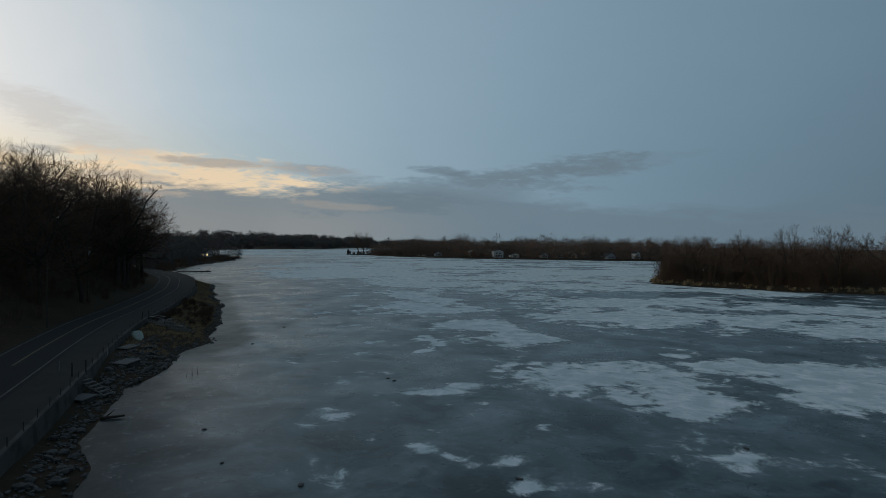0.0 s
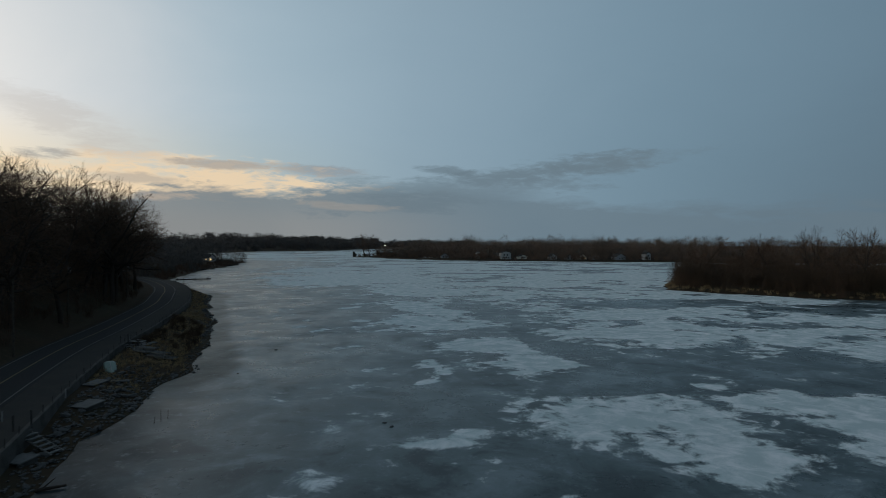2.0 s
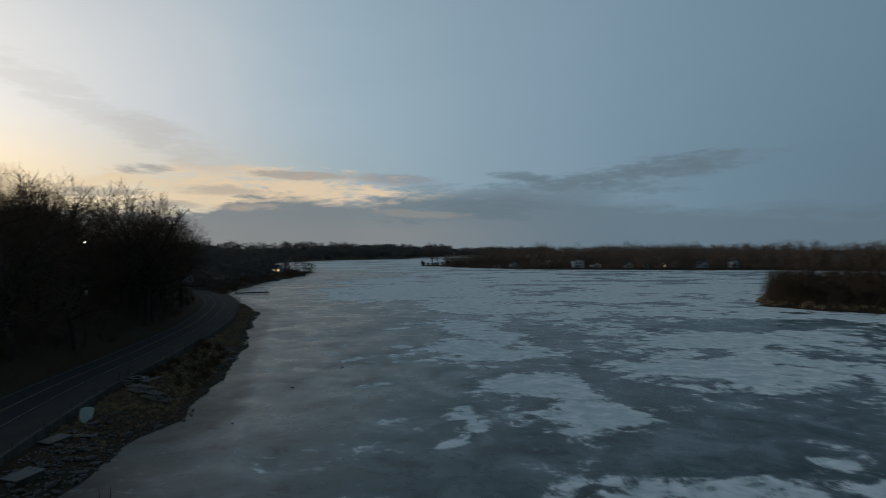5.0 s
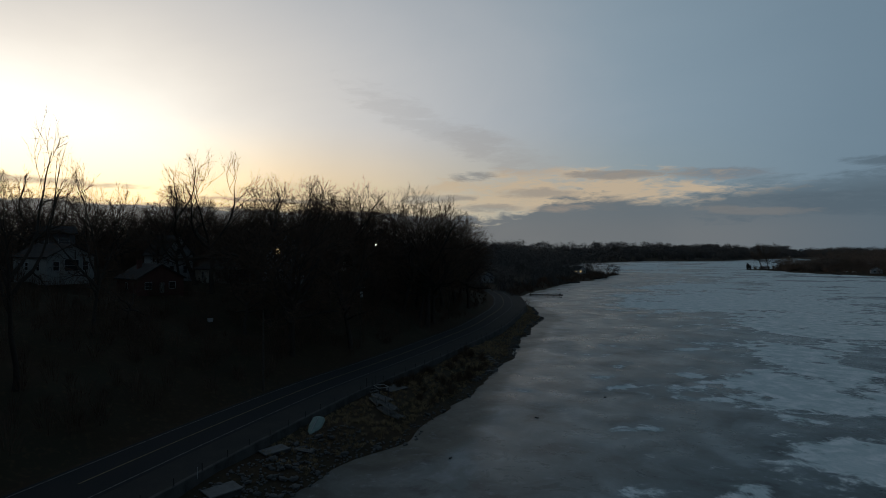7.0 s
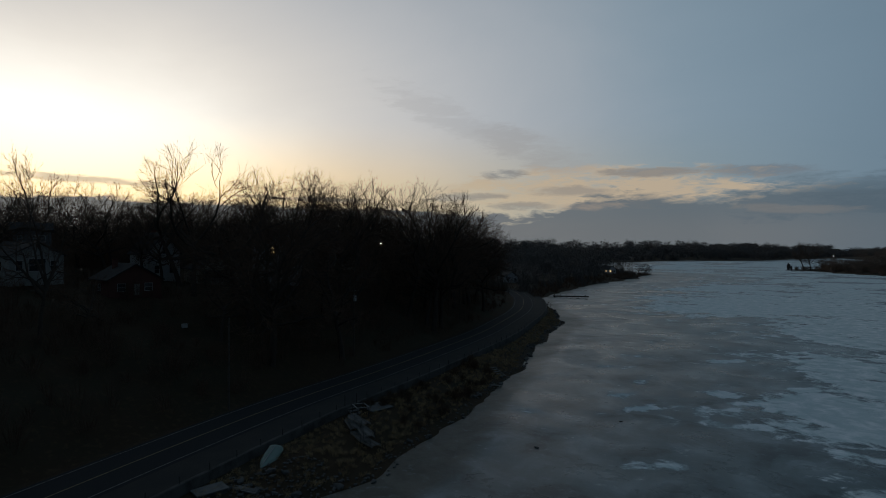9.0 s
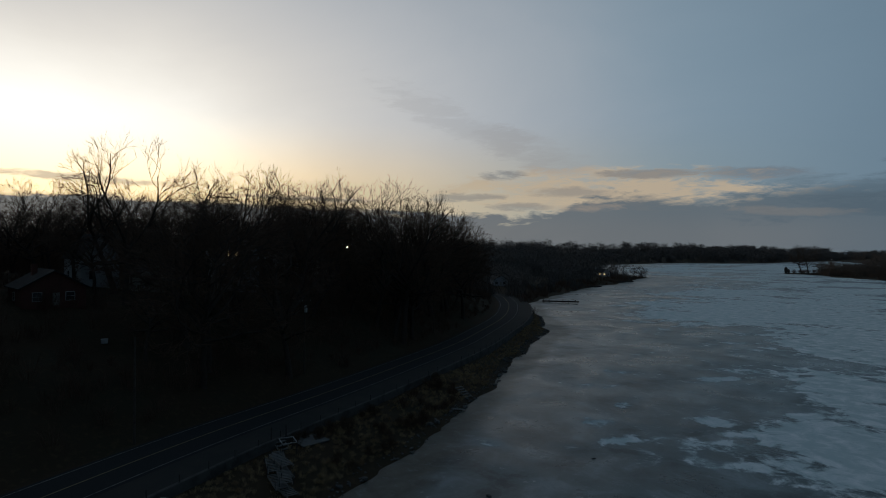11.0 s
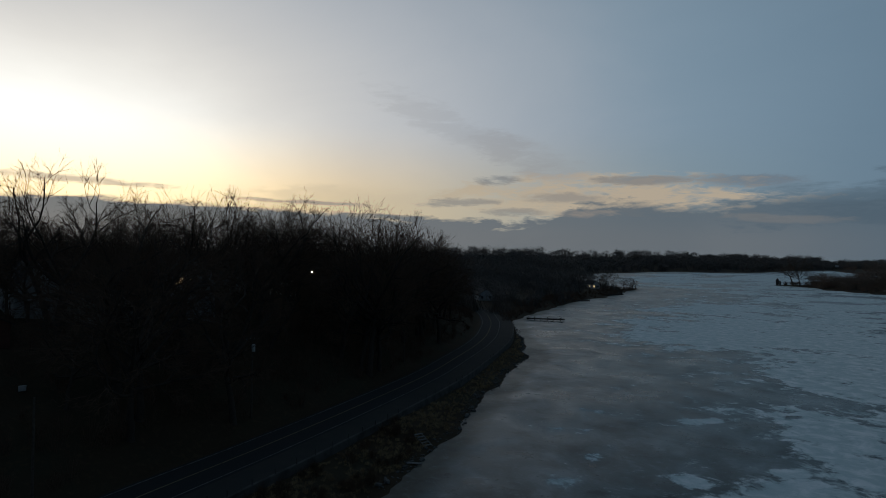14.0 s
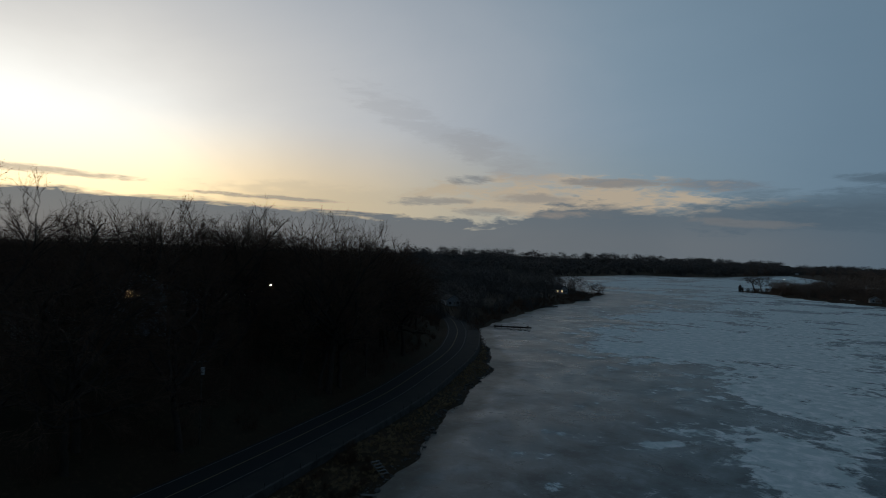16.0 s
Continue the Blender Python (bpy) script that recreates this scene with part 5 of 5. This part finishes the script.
def dock_section(x, y, z, turn, long=4.2, wide=1.3, lean=0.0):
    ob = thing("dock_section", pose(x, y, z, 0, lean, turn), "weathered removable dock section stacked on the bank", "dock", "stacked dock sections")
    for b in (-wide / 2, wide / 2 - 0.08):
        part("beam", boxes((-long / 2, long / 2, b, b + 0.08, 0, 0.2), bevel=0.01), GREY_WOOD, ob)
    first = None
    for a in np.arange(-long / 2 + 0.1, long / 2 - 0.1, 0.42):
        if first is None:
            first = part("slat", boxes((-0.11, 0.11, -wide / 2, wide / 2, 0.205, 0.24), bevel=0.008), PALE_BOARD, ob)
            first.matrix_basis = pose(a, 0, 0)
        else:
            again(first, ob, pose(a, 0, 0))
    for a, b in product((-long / 2 + 0.2, long / 2 - 0.2), (-wide / 2 - 0.05, wide / 2 + 0.05)):
        part("leg", rod(bmesh.new(), (a, b, -0.25), (a, b, 0.75), 0.03, sides=8), STEEL, ob)


for k, (a, b, c) in enumerate(((-50.6, 124.0, 0.35), (-47.6, 122.0, 0.35), (-44.9, 119.9, 0.3), (-49.6, 122.2, 0.35), (-46.4, 120.2, 0.3), (-49.2, 123.0, 0.72), (-46.2, 120.9, 0.7))):
    dock_section(a, b, ground_z(a, b) + c, -35 + 8 * (k % 3), 4.0, 1.25, 2 * (k % 2))
rack = thing("boat_lift_frame", pose(-52.2, 126.6, ground_z(-52.2, 126.6), 0, 0, -30), "white-topped steel boat lift frame parked on the bank", "boat lift")
for a, b in product((-1.1, 1.1), (-0.8, 0.8)):
    part("upright", rod(bmesh.new(), (a, b, -0.2), (a, b, 1.5), 0.045, sides=8), STEEL, rack)
part("top_rail", boxes((-1.15, 1.15, -0.86, -0.78, 1.42, 1.5), (-1.15, 1.15, 0.78, 0.86, 1.42, 1.5), (-1.15, -1.07, -0.86, 0.86, 1.42, 1.5), (1.07, 1.15, -0.86, 0.86, 1.42, 1.5)), TRIM_WHITE, rack)

# ---- docks on the ice ----


def pier(x, y, turn, long, wide, label, head=0.0):
    ob = thing("dock", pose(x, y, 0, 0, 0, turn), label, "dock", "docks along the shore")
    first = None
    for a in np.arange(0.15, long, 0.5):
        if first is None:
            first = part("plank", boxes((-0.2, 0.2, -wide / 2, wide / 2, 0.92, 1.0), bevel=0.01), DOCK_WOOD, ob)
            first.matrix_basis = pose(a, 0, 0)
        else:
            again(first, ob, pose(a, 0, 0))
    for b in (-wide / 2 + 0.1, wide / 2 - 0.2):
        part("beam", boxes((0, long, b, b + 0.1, 0.5, 0.92)), DOCK_WOOD, ob)
    if head:
        part("dock_head", boxes((long - 2.4, long, -head / 2, head / 2, 0.6, 1.02), bevel=0.02), DOCK_WOOD, ob)
        part("bench", boxes((long - 2.0, long - 1.5, -head / 2 + 0.3, -head / 2 + 1.6, 1.02, 1.5), (long - 1.5, long - 1.4, -head / 2 + 0.3, -head / 2 + 1.6, 1.4, 2.1)), DOCK_WOOD, ob)
    for a in np.arange(0.6, long, 3.0):
        for b in (-wide / 2, wide / 2):
            part("pile", rod(bmesh.new(), (a, b, -0.6), (a, b, 1.5), 0.1, sides=8), DOCK_WOOD, ob)


pier(-121.5, 346, 22, 17.5, 2.2, "long dark wooden dock with a small head over the ice", 3.2)
pier(-146, 468, 60, 13, 2.0, "dark wooden dock near the low woods")
pier(-152, 545, 50, 17, 2.4, "wide dark dock before the spit", 3.6)
pier(24, 757, -60, 14, 1.6, "small dock on the far shore")
pier(190, 684, -75, 12, 1.6, "small dock on the far shore")

# ---- stones, grass and scraps on the shore ----


def stone_mesh(seed):
    rng = random.Random(seed)
    bm = bmesh.new()
    bmesh.ops.create_icosphere(bm, subdivisions=1, radius=0.5)
    for v in bm.verts:
        v.co = Vector((v.co.x * 1.25, v.co.y * 0.95, v.co.z * 0.75)) * rng.uniform(0.72, 1.15)
    me = bpy.data.meshes.new("rock")
    bm.to_mesh(me)
    bm.free()
    me.materials.append(STONE)
    return me


STONES = [stone_mesh(k) for k in range(5)]


def bank_spots(count, seed, y0, y1, lo, hi):
    """Places between the wall and the ice."""
    rng = np.random.default_rng(seed)
    px, py = rng.uniform(-118, -26, count * 30), rng.uniform(y0, y1, count * 30)
    d = inland(px, py, LANDS[0])
    off, _ = road_offset(px, py)
    ok = (d > lo) & (d < hi) & (off > WALL_OFF + 0.8)
    return px[ok][:count], py[ok][:count]


def make_stones():
    rng = random.Random(8)
    spots = [bank_spots(130, 71, 40, 108, 0.2, 6.5), bank_spots(100, 72, 108, 300, -0.4, 1.6)]
    for px, py in spots:
        for x, y in zip(px, py):
            ob = new("rock", STONES[rng.randrange(5)])
            size = rng.uniform(0.45, 1.15)
            ob.matrix_basis = pose(x, y, max(ground_z(x, y), 0.0) + 0.12 * size, rng.uniform(-20, 20), rng.uniform(-20, 20), rng.uniform(0, 360)) @ Matrix.Diagonal((size, size, size * rng.uniform(0.7, 1), 1))
            tagged(ob, "grey angular riprap rock on the lake bank", "rock", "riprap rocks")
    # small rubble between them
    verts, faces = [], []
    base = [np.array([v.co[:] for v in m.vertices]) for m in STONES]
    tris = [tuple(p.vertices) for p in STONES[0].polygons]
    for px, py in (bank_spots(1100, 73, 38, 112, 0.0, 7.5), bank_spots(700, 74, 112, 310, -0.3, 1.8)):
        z = np.maximum(ground_at(px, py), 0)
        for x, y, h in zip(px, py, z):
            o, s, w = len(verts), rng.uniform(0.16, 0.42), rng.uniform(0, 6.28)
            c, d = math.cos(w) * s, math.sin(w) * s
            for a, b, e in base[rng.randrange(5)]:
                verts.append((x + a * c - b * d, y + a * d + b * c, h + 0.06 + e * s))
            faces += [tuple(i + o for i in f) for f in tris]
    ob = mesh_part("shore_rubble", verts, faces, STONE)
    tagged(ob, "grey rubble stones along the lake bank", "rubble", kind="stuff")


make_stones()
gx, gy = bank_spots(1500, 75, 98, 300, 1.4, 30)
scatter("bank_grass", np.stack([gx, gy, ground_at(gx, gy) - 0.03, 0.35 + 0.5 * lattice(gx / 5, gy / 5, 3)], -1), REED, "dry reddish-brown grass on the lake bank", "grass", 34, 0.9, 1.3, 76, 0.012)
gx, gy = bank_spots(60, 77, 128, 170, 2.0, 12)
scatter("bank_bushes", np.stack([gx, gy, ground_at(gx, gy) - 0.05, 1.3 + 0.9 * lattice(gx / 4, gy / 4, 5)], -1), THICKET, "low reddish bare bushes on the lake bank", "bushes", 150, 0.6, 1.1, 78, 0.014)
sp = spots_on(2, (112, 420, 130, 340), 1300, (1.1, 2.0), 79, lo=0.2, hi=5.5)
scatter("island_reeds", sp, REED, "straw-coloured dry reeds along the island's edge", "reeds", 45, 0.9, 1.2, 80, 0.03)
for k, (x, y, h) in enumerate(((-33.4, 86.6, 1.5), (-33.0, 87.6, 1.3), (-33.9, 85.9, 0.9))):
    stick = new("stick", None)
    stick.matrix_basis = pose(x, y, -0.1, 4, 3 * k, 0)
    tagged(stick, "thin dark stick standing out of the ice", "stick", "sticks in the ice")
    part("stem", rod(bmesh.new(), (0, 0, 0), (0, 0, h), 0.035, 0.02, 6), BARK, stick)
for k, (x, y, s) in enumerate(((-7.4, 84, 0.5), (-6.6, 82.5, 0.6), (-14, 49, 0.7), (2.5, 49, 0.6), (-25, 63, 0.5), (-21, 54, 0.4), (24.5, 54.5, 0.6), (-29, 133, 0.7), (-24, 150, 0.5), (-31, 112, 0.6))):
    ob = new("ice_clod", STONES[k % 5])
    ob.matrix_basis = pose(x, y, 0.05, 0, 0, 50 * k) @ Matrix.Diagonal((s, s * 0.8, s * 0.5, 1))
    tagged(ob, "dark lump of debris frozen into the ice", "debris", "clods on the ice")
log = thing("driftwood_log", pose(-35.2, 67.2, 0.15, 0, 0, 20), "dark driftwood log at the edge of the ice", "log")
part("trunk", rod(bmesh.new(), (-1.1, 0, 0), (1.1, 0, 0.08), 0.17, 0.1, 9), BARK, log)
part("branch", rod(bmesh.new(), (-0.6, 0, 0.1), (0.2, 0.7, 0.6), 0.08, 0.03, 6), BARK, log)
conifer_spots = np.array([(-60, 880, ground_z(-60, 880), 9.0), (-57, 877, ground_z(-57, 877), 6.0)])
for k, row in enumerate(conifer_spots):
    scatter("evergreen_bush", [row], FAR_WOOD, "small dark evergreen on the far point", "evergreen", 500, 0.25, 1.4, 90 + k, 0.12, kind="thing")
